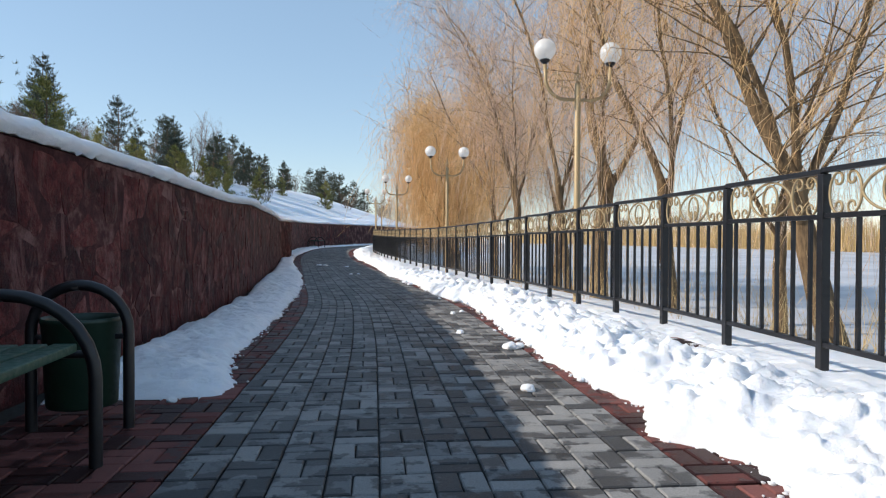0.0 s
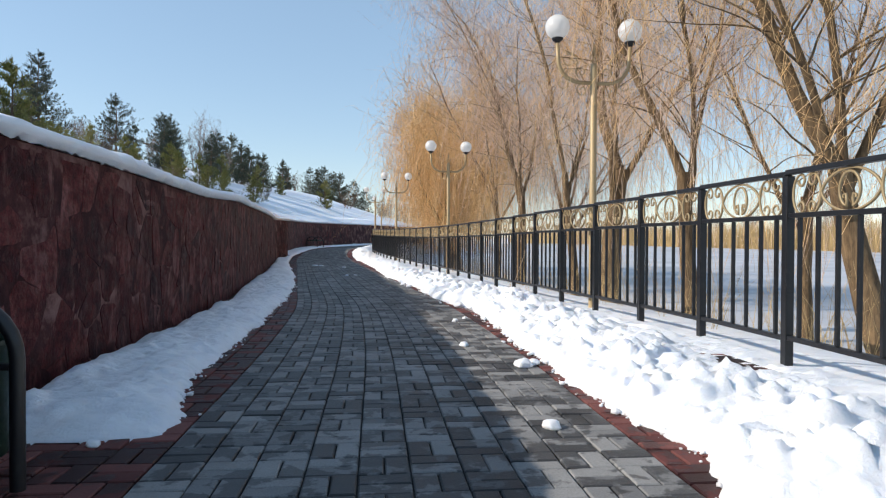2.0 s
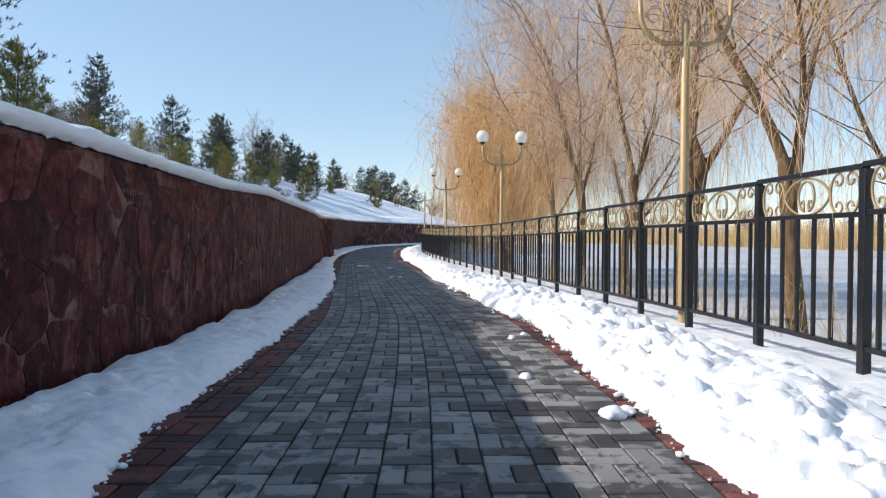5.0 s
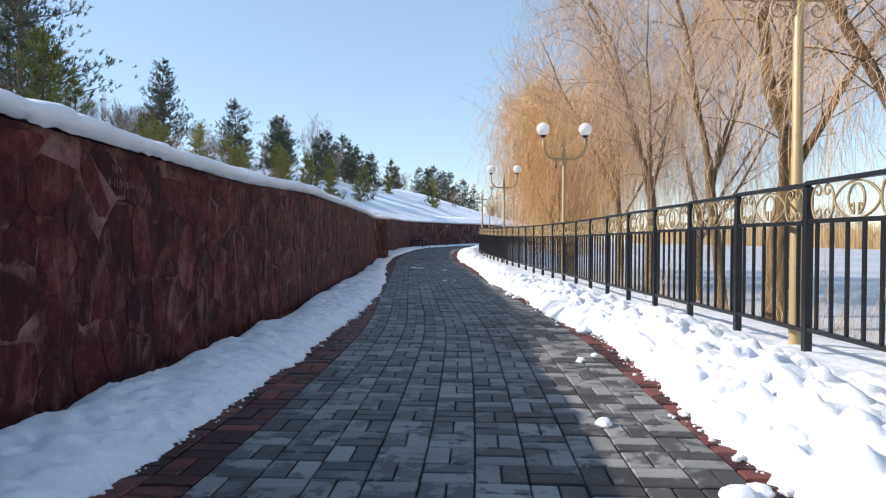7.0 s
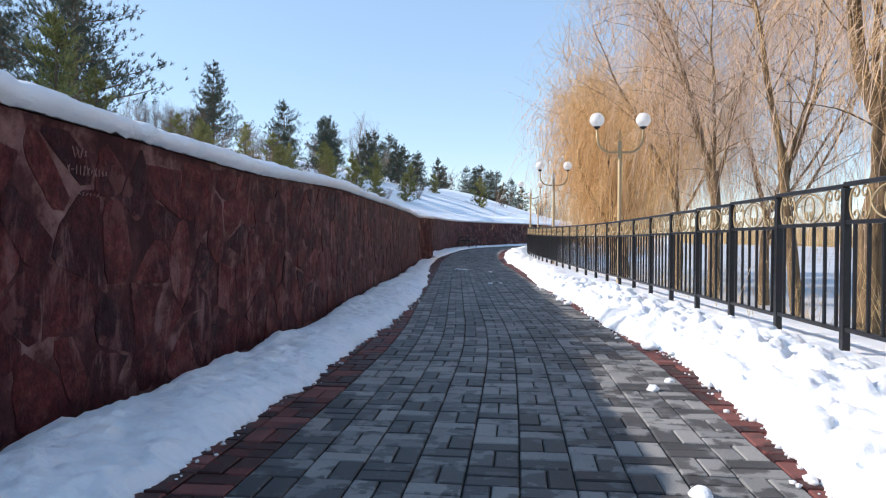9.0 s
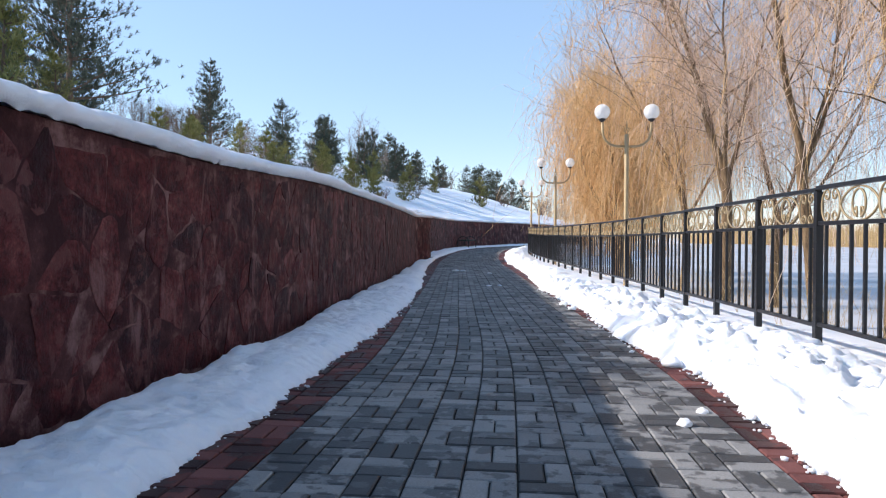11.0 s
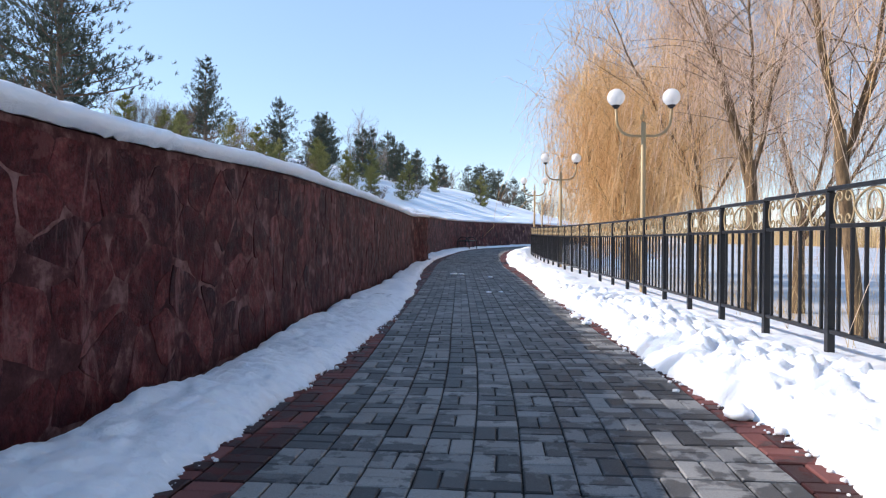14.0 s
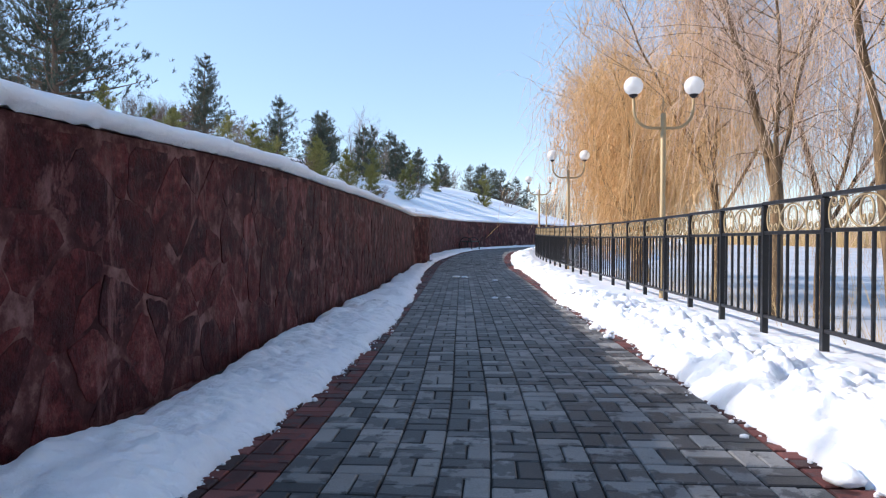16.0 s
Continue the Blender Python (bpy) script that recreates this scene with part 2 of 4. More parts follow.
class Buf:
    """Vertices and faces gathered for one mesh."""

    def __init__(self):
        self.v, self.f = [], []

    def tube(self, pts, radii, sides=6, cap=False):
        pts = [Vector(p) for p in pts]
        if isinstance(radii, (int, float)):
            radii = [radii] * len(pts)
        first = len(self.v)
        side = None
        for k, p in enumerate(pts):
            t = (pts[min(k + 1, len(pts) - 1)] - pts[max(k - 1, 0)])
            if t.length < 1e-9:
                t = Vector((0, 0, 1))
            t.normalize()
            if side is None:
                side = t.orthogonal().normalized()
            else:
                side = side - t * side.dot(t)
                side = side.normalized() if side.length > 1e-6 else t.orthogonal().normalized()
            up = t.cross(side)
            for s in range(sides):
                a = 2 * math.pi * s / sides
                self.v.append(p + (side * math.cos(a) + up * math.sin(a)) * radii[k])
        for k in range(len(pts) - 1):
            for s in range(sides):
                a, b = first + k * sides + s, first + k * sides + (s + 1) % sides
                self.f.append((a, b, b + sides, a + sides))
        if cap:
            self.f.append(tuple(first + s for s in reversed(range(sides))))
            last = first + (len(pts) - 1) * sides
            self.f.append(tuple(last + s for s in range(sides)))
        return self

    def box(self, lo, hi, bevel=0.0):
        (x0, y0, z0), (x1, y1, z1) = lo, hi
        n = len(self.v)
        if bevel <= 0:
            self.v += [Vector(p) for p in ((x0, y0, z0), (x1, y0, z0), (x1, y1, z0), (x0, y1, z0), (x0, y0, z1), (x1, y0, z1), (x1, y1, z1), (x0, y1, z1))]
            self.f += [tuple(n + i for i in q) for q in ((3, 2, 1, 0), (4, 5, 6, 7), (0, 1, 5, 4), (1, 2, 6, 5), (2, 3, 7, 6), (3, 0, 4, 7))]
            return self
        bm = bmesh.new()
        bmesh.ops.create_cube(bm, size=1, matrix=Matrix.LocRotScale(((x0 + x1) / 2, (y0 + y1) / 2, (z0 + z1) / 2), None, (x1 - x0, y1 - y0, z1 - z0)))
        bmesh.ops.bevel(bm, geom=bm.edges[:], offset=bevel, segments=2, affect="EDGES", profile=0.5)
        bm.verts.index_update()
        self.v += [v.co.copy() for v in bm.verts]
        self.f += [tuple(n + v.index for v in f.verts) for f in bm.faces]
        bm.free()
        return self

    def lathe(self, profile, sides=24, centre=(0, 0, 0)):
        """A turned shape: (radius, height) from bottom to top."""
        n, c = len(self.v), Vector(centre)
        for r, z in profile:
            for s in range(sides):
                a = 2 * math.pi * s / sides
                self.v.append(c + Vector((r * math.cos(a), r * math.sin(a), z)))
        for k in range(len(profile) - 1):
            for s in range(sides):
                a, b = n + k * sides + s, n + k * sides + (s + 1) % sides
                self.f.append((a, b, b + sides, a + sides))
        return self

    def mesh(self, name, mat, smooth=True):
        me = bpy.data.meshes.new(name)
        me.from_pydata(self.v, [], self.f)
        me.materials.append(mat)
        if smooth:
            me.polygons.foreach_set("use_smooth", [True] * len(me.polygons))
        me.update()
        return me


def part(name, buf, mat, parent=None, label="", smooth=True, m=None):
    """One mesh object from a Buf or a ready mesh, under a thing or a part."""
    me = buf if isinstance(buf, bpy.types.Mesh) else buf.mesh(name, mat, smooth)
    ob = new(name, me)
    if parent is not None:
        ob.parent = parent
    if m is not None:
        ob.matrix_basis = m
    if label:
        tagged(ob, label)
    return ob


def thing(name, label, category, group="", kind="", m=None):
    ob = new(name)
    if m is not None:
        ob.matrix_basis = m
    return tagged(ob, label, category, group, kind)


def grid_mesh(name, xs, ys, zs, mat, smooth=True):
    """A sheet from three arrays of one shape."""
    n, k = xs.shape
    v = np.stack([xs, ys, zs], -1).reshape(-1, 3)
    i = np.arange(n * k).reshape(n, k)
    f = np.stack([i[:-1, :-1], i[:-1, 1:], i[1:, 1:], i[1:, :-1]], -1).reshape(-1, 4)
    me = bpy.data.meshes.new(name)
    me.from_pydata(v.tolist(), [], f.tolist())
    me.materials.append(mat)
    if smooth:
        me.polygons.foreach_set("use_smooth", [True] * len(me.polygons))
    me.update()
    return me


def curve(*knots):
    """A smooth line x(y) through knots."""
    ky, kx = np.array(knots, float).T
    d = np.gradient(kx, ky)

    def at(y):
        y = np.clip(np.asarray(y, float), ky[0], ky[-1])
        i = np.clip(np.searchsorted(ky, y) - 1, 0, len(ky) - 2)
        h = ky[i + 1] - ky[i]
        t = (y - ky[i]) / h
        return ((2 * t**3 - 3 * t**2 + 1) * kx[i] + (t**3 - 2 * t**2 + t) * h * d[i]
                + (3 * t**2 - 2 * t**3) * kx[i + 1] + (t**3 - t**2) * h * d[i + 1])
    return at


def wob(x, y, z, s):
    return noise.noise(Vector((x * s, y * s, z * s)))


# ---- plan ----
# x of the paving's grey edge, the wall's face and the fence, along y
edge_x = curve((-8, -1.3), (0, -0.86), (2.5, -0.69), (4, -0.63), (6.3, -0.55), (8, -0.53), (10, -0.55), (11, -0.60), (13, -0.75), (15.6, -0.94), (18, -1.12),
               (22, -1.42), (29, -1.9), (36, -1.95), (42, -1.6), (46, -0.9), (50, 0.4), (56, 2.7), (66, 6.3), (75, 9.6))
wall_x = curve((-8, -2.5), (0, -2.05), (4.3, -1.80), (6, -1.69), (8, -1.66), (10.3, -1.62), (12.5, -1.70), (15.2, -1.86), (17, -1.94), (21.8, -2.2), (27, -2.6),
               (29.9, -2.84), (30.0, -2.96), (30.6, -2.98), (36, -2.95), (42, -2.7), (46, -2.0), (50, -0.6), (56.5, 1.75), (66, 5.2), (75, 8.5))
fence_x = curve((-8, 2.3), (0, 2.62), (3.6, 2.76), (6, 2.86), (9, 2.80), (12.5, 2.68), (17.5, 2.45), (22, 2.1), (26, 1.78), (31, 1.45), (36, 1.35), (40, 1.6), (43.6, 2.05),
                (50, 3.6), (56, 5.7), (66, 9.2), (75, 12.5))
rise = curve((-8, 0), (0, 0), (18, 0.0), (26, 0.05), (36, 0.2), (45, 0.28), (56, 0.38), (75, 0.4))
# height of the wall's top and of the ground at the fence
wall_top = curve((-8, 1.50), (2.3, 1.50), (4.3, 1.475), (6, 1.455), (8.2, 1.432), (9.6, 1.41), (11, 1.45), (12.2, 1.495), (16, 1.535), (20, 1.55), (29.7, 1.58), (29.95, 1.58), (30.0, 1.78), (30.3, 1.78), (36, 1.80), (45, 1.86), (56, 1.95), (75, 2.0))
fence_z = curve((-8, 0.22), (0, 0.2), (3.6, 0.18), (6, 0.16), (9, 0.13), (12.5, 0.09), (18, 0.06), (26, 0.1), (36, 0.22), (45, 0.3), (56, 0.4), (75, 0.4))
GREY_W, PITCH = 2.05, 0.205


def heading(at, y):
    return math.degrees(math.atan2(float(at(y + 0.05) - at(y - 0.05)), 0.1))


def hill_z(d, y, x):
    """Height of the hill d metres behind the wall's face."""
    s = 0.22 * np.minimum(d, 2) + 0.30 * np.clip(d - 2, 0, 10) + 0.2 * np.clip(d - 12, 0, 20) + 0.12 * np.clip(d - 32, 0, 60)
    return wall_top(y) + 0.05 + s


# ---- ground ----
def build_ground():
    ys = np.concatenate([[-90, -45, -20], np.arange(-8, 76, 1.0), [90, 120, 170, 250, 400, 700]])
    left = [-700, -350, -180, -110, -75, -50, -35, -25, -18, -12, -8, -5, -3, -1.6, -0.8, -0.34]
    cols = [("w", d, None) for d in left] + [("w", -0.3, -0.12), ("w", 0.0, -0.09)]
    cols += [("f", -0.45, -0.3), ("f", -0.1, -0.1)] + [("f", d, z) for d, z in ((0.35, -0.03), (0.9, -0.08), (1.6, -0.3), (2.4, -0.62), (3.4, -0.92), (5, -1.3), (9, -1.8), (40, -2.0),
                                      (66, -2.0), (74, -0.9), (80, -0.35), (120, 0.6), (220, 3), (700, 6))]
    xs, zs = np.zeros((len(ys), len(cols))), np.zeros((len(ys), len(cols)))
    for j, (which, d, z) in enumerate(cols):
        base = wall_x(ys) if which == "w" else fence_x(ys)
        xs[:, j] = base + d
        if z is None:
            zs[:, j] = hill_z(-d, ys, xs[:, j])
            if d < -3:
                zs[:, j] += [0.35 * wob(x, y, 0, 0.13) for x, y in zip(xs[:, j], ys)]
        else:
            zs[:, j] = z + (rise(ys) if which == "w" else fence_z(ys) * (1 if d < 2 else 0))
    yy = np.repeat(ys[:, None], len(cols), 1)
    ob = new("ground", grid_mesh("ground", xs, yy, zs, HILL_SNOW))
    tagged(ob, "snow-covered hillside and lake bank with dry grass showing", "ground", kind="structure")


build_ground()


def build_lake():
    ys = np.concatenate([[-90, -45], np.arange(-8, 76, 2.0), [90, 120, 170, 250]])
    offs = np.array([2.2, 4, 8, 16, 30, 50, 78])
    xs = fence_x(ys)[:, None] + offs[None, :]
    zs = np.full_like(xs, -0.95)
    ob = new("water", grid_mesh("water", xs, np.repeat(ys[:, None], len(offs), 1), zs, ICE))
    tagged(ob, "frozen lake under thin grey-white snow", "lake", kind="structure")


build_lake()


# ---- retaining wall ----
def build_wall():
    ys = np.sort(np.concatenate([np.arange(-8, 60, 0.5), [29.9, 62, 66, 70, 75]]))
    prof = [(0.0, None), (0.0, -0.01), (-0.012, 0.0), (-0.34, 0.0), (-0.35, -0.02), (-0.35, None)]
    xs = np.stack([wall_x(ys) + dx for dx, _ in prof], 1)
    zs = np.stack([np.full_like(ys, -0.12) if z is None else wall_top(ys) + z for _, z in prof], 1)
    ob = new("wall_left", grid_mesh("wall_left", xs[:, ::-1], np.repeat(ys[:, None], len(prof), 1), zs[:, ::-1], MORTAR, smooth=False))
    return tagged(ob, "dark red retaining wall clad in irregular flagstones", "retaining wall", kind="structure")


WALL = build_wall()


# ---- snow ----
def snow_sheet(name, label, y0, y1, step, left, right, across, height, category="snow"):
    """A bank of snow between two ragged lines, with height(s, x, y) over the ground; s runs 0 to 1 across."""
    ys = np.arange(y0, y1, step)
    n = across + 1
    xs, yy, zs = (np.zeros((len(ys), n)) for _ in range(3))
    for i, y in enumerate(ys):
        a, b = left(y), right(y)
        g = float(rise(y))
        for j in range(n):
            s = 0.5 - 0.5 * math.cos(math.pi * j / across)
            x = a + (b - a) * s
            xs[i, j], yy[i, j] = x, y
            zs[i, j] = g + height(s, x, y)
    # billow the sheet sideways a little, so that the clods overhang
    for i in range(len(ys)):
        for j in range(n):
            v = noise.noise_vector(Vector((xs[i, j] * 5, yy[i, j] * 5, zs[i, j] * 5)))
            w = noise.noise_vector(Vector((xs[i, j] * 14, yy[i, j] * 14, zs[i, j] * 14)))
            xs[i, j] += 0.02 * v.x + 0.009 * w.x
            yy[i, j] += 0.02 * v.y + 0.009 * w.y
    ob = new(name, grid_mesh(name, xs, yy, zs, SNOW))
    return tagged(ob, label, category, kind="stuff")


strip_x = curve((-8, -1.2), (4.2, -0.66), (4.6, -0.72), (5.2, -0.82), (7, -0.81), (9, -0.79), (11.6, -0.80), (14, -0.89), (16, -1.03), (18, -1.2), (20, -1.43), (22.5, -1.70), (26, -2.0),
                (30, -2.2), (36, -2.1), (42, -1.85), (46, -1.2), (50, 0.2), (56, 2.5), (75, 9.4))


def left_height(y0):
    def h(s, x, y):
        edge = max(0.0, 1 - abs(2 * s - 1) ** 3.2)
        start = min(1.0, max(0.0, (y - y0) / 0.35)) ** 0.5
        lump = 0.035 * wob(x, y, 3, 1.6) + 0.03 * wob(x, y, 5, 4.5) + 0.026 * wob(x, y, 9, 11) + 0.014 * wob(x, y, 12, 24) + 0.16 * max(0.0, 0.35 - s) * (0.6 + 2.6 * wob(0, y, 17, 2.2))
        return -0.03 + (0.12 + lump) * edge ** 0.5 * start
    return h


def left_edge(y):
    return float(wall_x(y)) + 0.07 + 0.06 * wob(0, y, 7, 2.2) + 0.03 * wob(1, y, 7, 7)


def right_edge(y):
    return float(strip_x(y)) + 0.05 * wob(2, y, 3, 2.1) + 0.04 * wob(3, y, 3, 8) + 0.05 * abs(wob(3, y, 8, 15)) + 0.028 * wob(4, y, 2, 34)


snow_sheet("snow_strip", "bluish shaded strip of old snow along the wall", 4.15, 16, 0.016, left_edge, right_edge, 44, left_height(4.15))
snow_sheet("snow_strip", "bluish shaded strip of old snow along the wall", 16, 40, 0.08, left_edge, right_edge, 16, left_height(15))
snow_sheet("snow_strip", "thin strip of old snow along the far wall", 40, 62, 0.25, left_edge, right_edge, 8, left_height(39))

bank_x = curve((-8, 1.3), (1, 1.50), (2.2, 1.57), (2.75, 1.62), (3.1, 1.46), (3.5, 1.56), (4.4, 1.51), (6.2, 1.56), (8.2, 1.66), (9.6, 1.66), (10.5, 1.55), (11.6, 1.42), (13, 1.40), (14.5, 1.27), (17.6, 1.0),
               (20, 0.92), (25, 0.66), (28, 0.40), (32, 0.36), (36, 0.4), (40, 0.8), (44, 1.4), (50, 3.0), (56, 5.0), (75, 12))


# places where the snow has melted off the red kerb: y, radius
HOLES = [(1.6, 0.14), (3.05, 0.13), (4.68, 0.085), (6.05, 0.07), (6.6, 0.09), (7.45, 0.07), (8.2, 0.11), (8.9, 0.10), (9.55, 0.08), (10.1, 0.06), (11.3, 0.07), (12.6, 0.08), (14.2, 0.07), (15.5, 0.08)]


def bank_left(y):
    return float(bank_x(y)) + 0.07 * wob(5, y, 3, 1.3) + 0.06 * wob(6, y, 3, 4) + 0.04 * wob(7, y, 3, 13) + 0.025 * wob(8, y, 3, 29)


def bank_height(s, x, y):
    d = x - bank_left(y)
    front = min(1.0, d / 0.10) if d > 0 else 0.0
    ridge = math.exp(-((d - 0.45) / 0.4) ** 2)
    wx, wy = x + 0.05 * wob(x, y, 21, 5), y + 0.05 * wob(x, y, 23, 5)
    f1, f2 = noise.voronoi(Vector((wx * 3.1, wy * 3.1, 0.3)))[0][:2]
    clod = 0.06 * math.sqrt(max(0.0, 1 - (f1 / 0.52) ** 2)) * min(1.0, (f2 - f1) * 3)
    f1, f2 = noise.voronoi(Vector((wx * 7.5, wy * 7.5, 2.3)))[0][:2]
    clod2 = 0.045 * math.sqrt(max(0.0, 1 - (f1 / 0.55) ** 2)) * min(1.0, (f2 - f1) * 3)
    f1 = noise.voronoi(Vector((wx * 17, wy * 17, 5.3)))[0][0]
    clod2 += 0.018 * math.sqrt(max(0.0, 1 - (f1 / 0.6) ** 2))
    clod2 += 0.03 * (noise.turbulence(Vector((wx * 6, wy * 6, 8.1)), 4, True) - 0.5)
    clod2 += 0.008 * wob(x, y, 14, 26)
    rough = ridge * 0.85 + 0.28
    low = 0.05 + 0.09 * ridge + 0.05 * wob(x, y, 1, 1.1) + 0.03 * wob(x, y, 4, 3)
    fence_d = x - float(fence_x(y))
    fade = 1.0 if fence_d < -0.25 else max(0.25, 1 - (fence_d + 0.25) / 0.5)
    z = (low + (clod + clod2) * rough) * fade + 0.014 * wob(x, y, 2, 12) + 0.03 * ridge * noise.turbulence(Vector((x * 4, y * 4, 3.7)), 4, True) - 0.015 * ridge
    # the ground climbs to the kerb that carries the fence
    ramp_up = min(1.0, max(0.0, d / max(0.3, d - fence_d)))
    z += (float(fence_z(y) - rise(y)) - 0.05) * ramp_up
    if fence_d > 0.2:
        z -= 0.16 * (fence_d - 0.2)
    for hy, hr in HOLES:
        q = math.hypot((fence_d + 0.29) / 0.8, (y - hy) * 0.9) / hr + 0.25 * wob(x, y, 31, 8)
        if q < 1.2:
            z -= 0.17 * min(1.0, max(0.0, (1.2 - q) / 0.4))
    return -0.04 + (z + 0.04) * front ** 0.45


def bank_right(y):
    return float(fence_x(y)) + 0.9


snow_sheet("snow_bank", "bright shovelled bank of lumpy snow under the railing", -2, 17, 0.02, bank_left, bank_right, 90, bank_height, "snow bank")
snow_sheet("snow_bank", "bright shovelled bank of lumpy snow under the railing", 17, 56, 0.09, bank_left, bank_right, 34, bank_height, "snow bank")


def build_cap():
    ys = np.concatenate([np.arange(-3, 16, 0.03), np.arange(16, 29.8, 0.2), [29.88, 29.9, 30.0, 30.02], np.arange(30.2, 62, 0.2)])
    prof = [(0.03, 0.0), (0.075, 0.03), (0.085, 0.075), (0.06, 0.12), (0.0, 0.145), (-0.1, 0.165), (-0.25, 0.185), (-0.5, 0.21), (-0.9, 0.24), (-1.4, 0.36), (-2.0, 0.50), (-2.8, 0.0)]
    xs, zs = np.zeros((len(ys), len(prof))), np.zeros((len(ys), len(prof)))
    for i, y in enumerate(ys):
        t = 0.76 + 0.2 * wob(0, y, 11, 0.7) + 0.16 * wob(0, y, 11, 3) + 0.08 * wob(0, y, 11, 9)
        o = 0.03 * wob(0, y, 14, 1.5) + 0.022 * wob(0, y, 14, 6) + 0.014 * wob(0, y, 14, 19)
        for j, (dx, dz) in enumerate(prof):
            x = float(wall_x(y)) + dx + (o if j < 6 else 0)
            xs[i, j] = x
            if j < 8:
                zs[i, j] = float(wall_top(y)) + dz * t + (0.012 * wob(x, y, 2, 9) if j else 0.02 * wob(1, y, 5, 13) - 0.006)
            else:
                zs[i, j] = float(hill_z(-dx, y, x)) + 0.1 + 0.07 * wob(x, y, 6, 0.9) + 0.03 * wob(x, y, 6, 3) - (0.5 if j == len(prof) - 1 else 0)
    ob = new("snow_cap", grid_mesh("snow_cap", xs[:, ::-1], np.repeat(ys[:, None], len(prof), 1), zs[:, ::-1], SNOW))
    tagged(ob, "smooth rounded snow lying along the top of the wall", "snow", kind="stuff")


build_cap()


def snow_lump(x, y, r, seed, flat=0.7):
    """A clod of snow on the paving."""
    bm = bmesh.new()
    bmesh.ops.create_icosphere(bm, subdivisions=3, radius=1)
    for v in bm.verts:
        n = 1 + 0.28 * noise.noise(v.co * 1.4 + Vector((seed * 7.1, 0, 0))) + 0.12 * noise.noise(v.co * 4 + Vector((0, seed, 0)))
        v.co = Vector((v.co.x * r * n, v.co.y * r * 1.2 * n, max(-0.2, v.co.z * flat * n) * r + 0.2 * r))
    me = bpy.data.meshes.new("snow_clod")
    bm.to_mesh(me)
    bm.free()
    me.materials.append(SNOW)
    me.polygons.foreach_set("use_smooth", [True] * len(me.polygons))
    ob = new("snow_clod", me)
    ob.location = (x, y, float(rise(y)))
    tagged(ob, "small loose clod of snow lying on the paving", "snow clod", "loose snow clods")


for k, (x, y, r) in enumerate([(1.11, 4.13, 0.045), (1.38, 5.70, 0.06), (1.47, 5.76, 0.045), (-0.96, 4.1, 0.03), (-0.75, 4.35, 0.025), (1.11, 6.65, 0.04), (1.30, 8.35, 0.035), (1.45, 8.6, 0.03),
                               (0.1, 17.5, 0.05), (0.3, 17.6, 0.04), (-0.9, 22.5, 0.09), (-0.7, 22.4, 0.08), (0.0, 21.5, 0.06), (1.6, 9.9, 0.07), (1.75, 10.1, 0.05), (1.66, 11.0, 0.05), (1.4, 12.5, 0.05),
                               (1.25, 13.6, 0.05), (1.2, 14.2, 0.06), (1.3, 13.9, 0.04)]):
    snow_lump(x, y, r, k, 0.7 if y < 16 else 0.3)


def build_crumbs():
    """Crumbs broken off the banks' ragged edges."""
    rng = random.Random(41)
    bm = bmesh.new()
    bmesh.ops.create_icosphere(bm, subdivisions=1, radius=1)
    bm.verts.index_update()
    ball = [v.co.copy() for v in bm.verts]
    faces = [tuple(v.index for v in f.verts) for f in bm.faces]
    bm.free()
    buf = Buf()
    for k in range(620):
        y = rng.uniform(2.0, 17) if k < 420 else rng.uniform(4.4, 15)
        off = abs(rng.gauss(0, 0.05))
        x = bank_left(y) + 0.03 - off if k < 420 else right_edge(y) - 0.02 + off * 0.6
        r = min(0.03, rng.lognormvariate(-4.75, 0.5)) * (0.7 if k >= 420 else 1.0)
        n = len(buf.v)
        buf.v += [Vector((x, y, float(rise(y)) + r * 0.4)) + Vector((c.x * r * rng.uniform(0.7, 1.4), c.y * r * rng.uniform(0.7, 1.4), c.z * r * rng.uniform(0.5, 0.9))) for c in ball]
        buf.f += [tuple(n + i for i in f) for f in faces]
    tagged(part("snow_crumbs", buf, SNOW), "loose crumbs of snow along the edges of the banks", "snow", kind="stuff")


build_crumbs()


# ---- kerb ----
def build_kerb():
    ys = np.arange(-2, 58, 0.25)
    prof = [(-0.40, -0.1), (-0.40, -0.09), (-0.16, -0.09), (-0.16, -0.3)]
    xs = np.stack([fence_x(ys) + dx for dx, _ in prof], 1)
    zs = np.stack([fence_z(ys) + dz for _, dz in prof], 1)
    kerb = new("kerb", grid_mesh("kerb", xs, np.repeat(ys[:, None], 4, 1), zs, BEDDING, smooth=False))
    tagged(kerb, "raised edging of red blocks under the railing, mostly snowed over", "kerb", kind="structure")
    stone = Buf().box((-0.1, -0.195, -0.1), (0.1, 0.195, 0.0), 0.008).mesh("kerb_block", PAVER_RED, False)
    y = 0.6
    while y < 24:
        part("kerb_block", stone, None, kerb, m=pose(float(fence_x(y)) - 0.28, y, float(fence_z(y)) - 0.035, 0, 0, -heading(fence_x, y)))
        y += 0.4


build_kerb()


# ---- fence ----
PANEL, POST_Y0 = 1.10, -3.96
F_TOP, F_MID, F_LOW, F_BASE = 1.125, 0.875, 0.125, -0.16


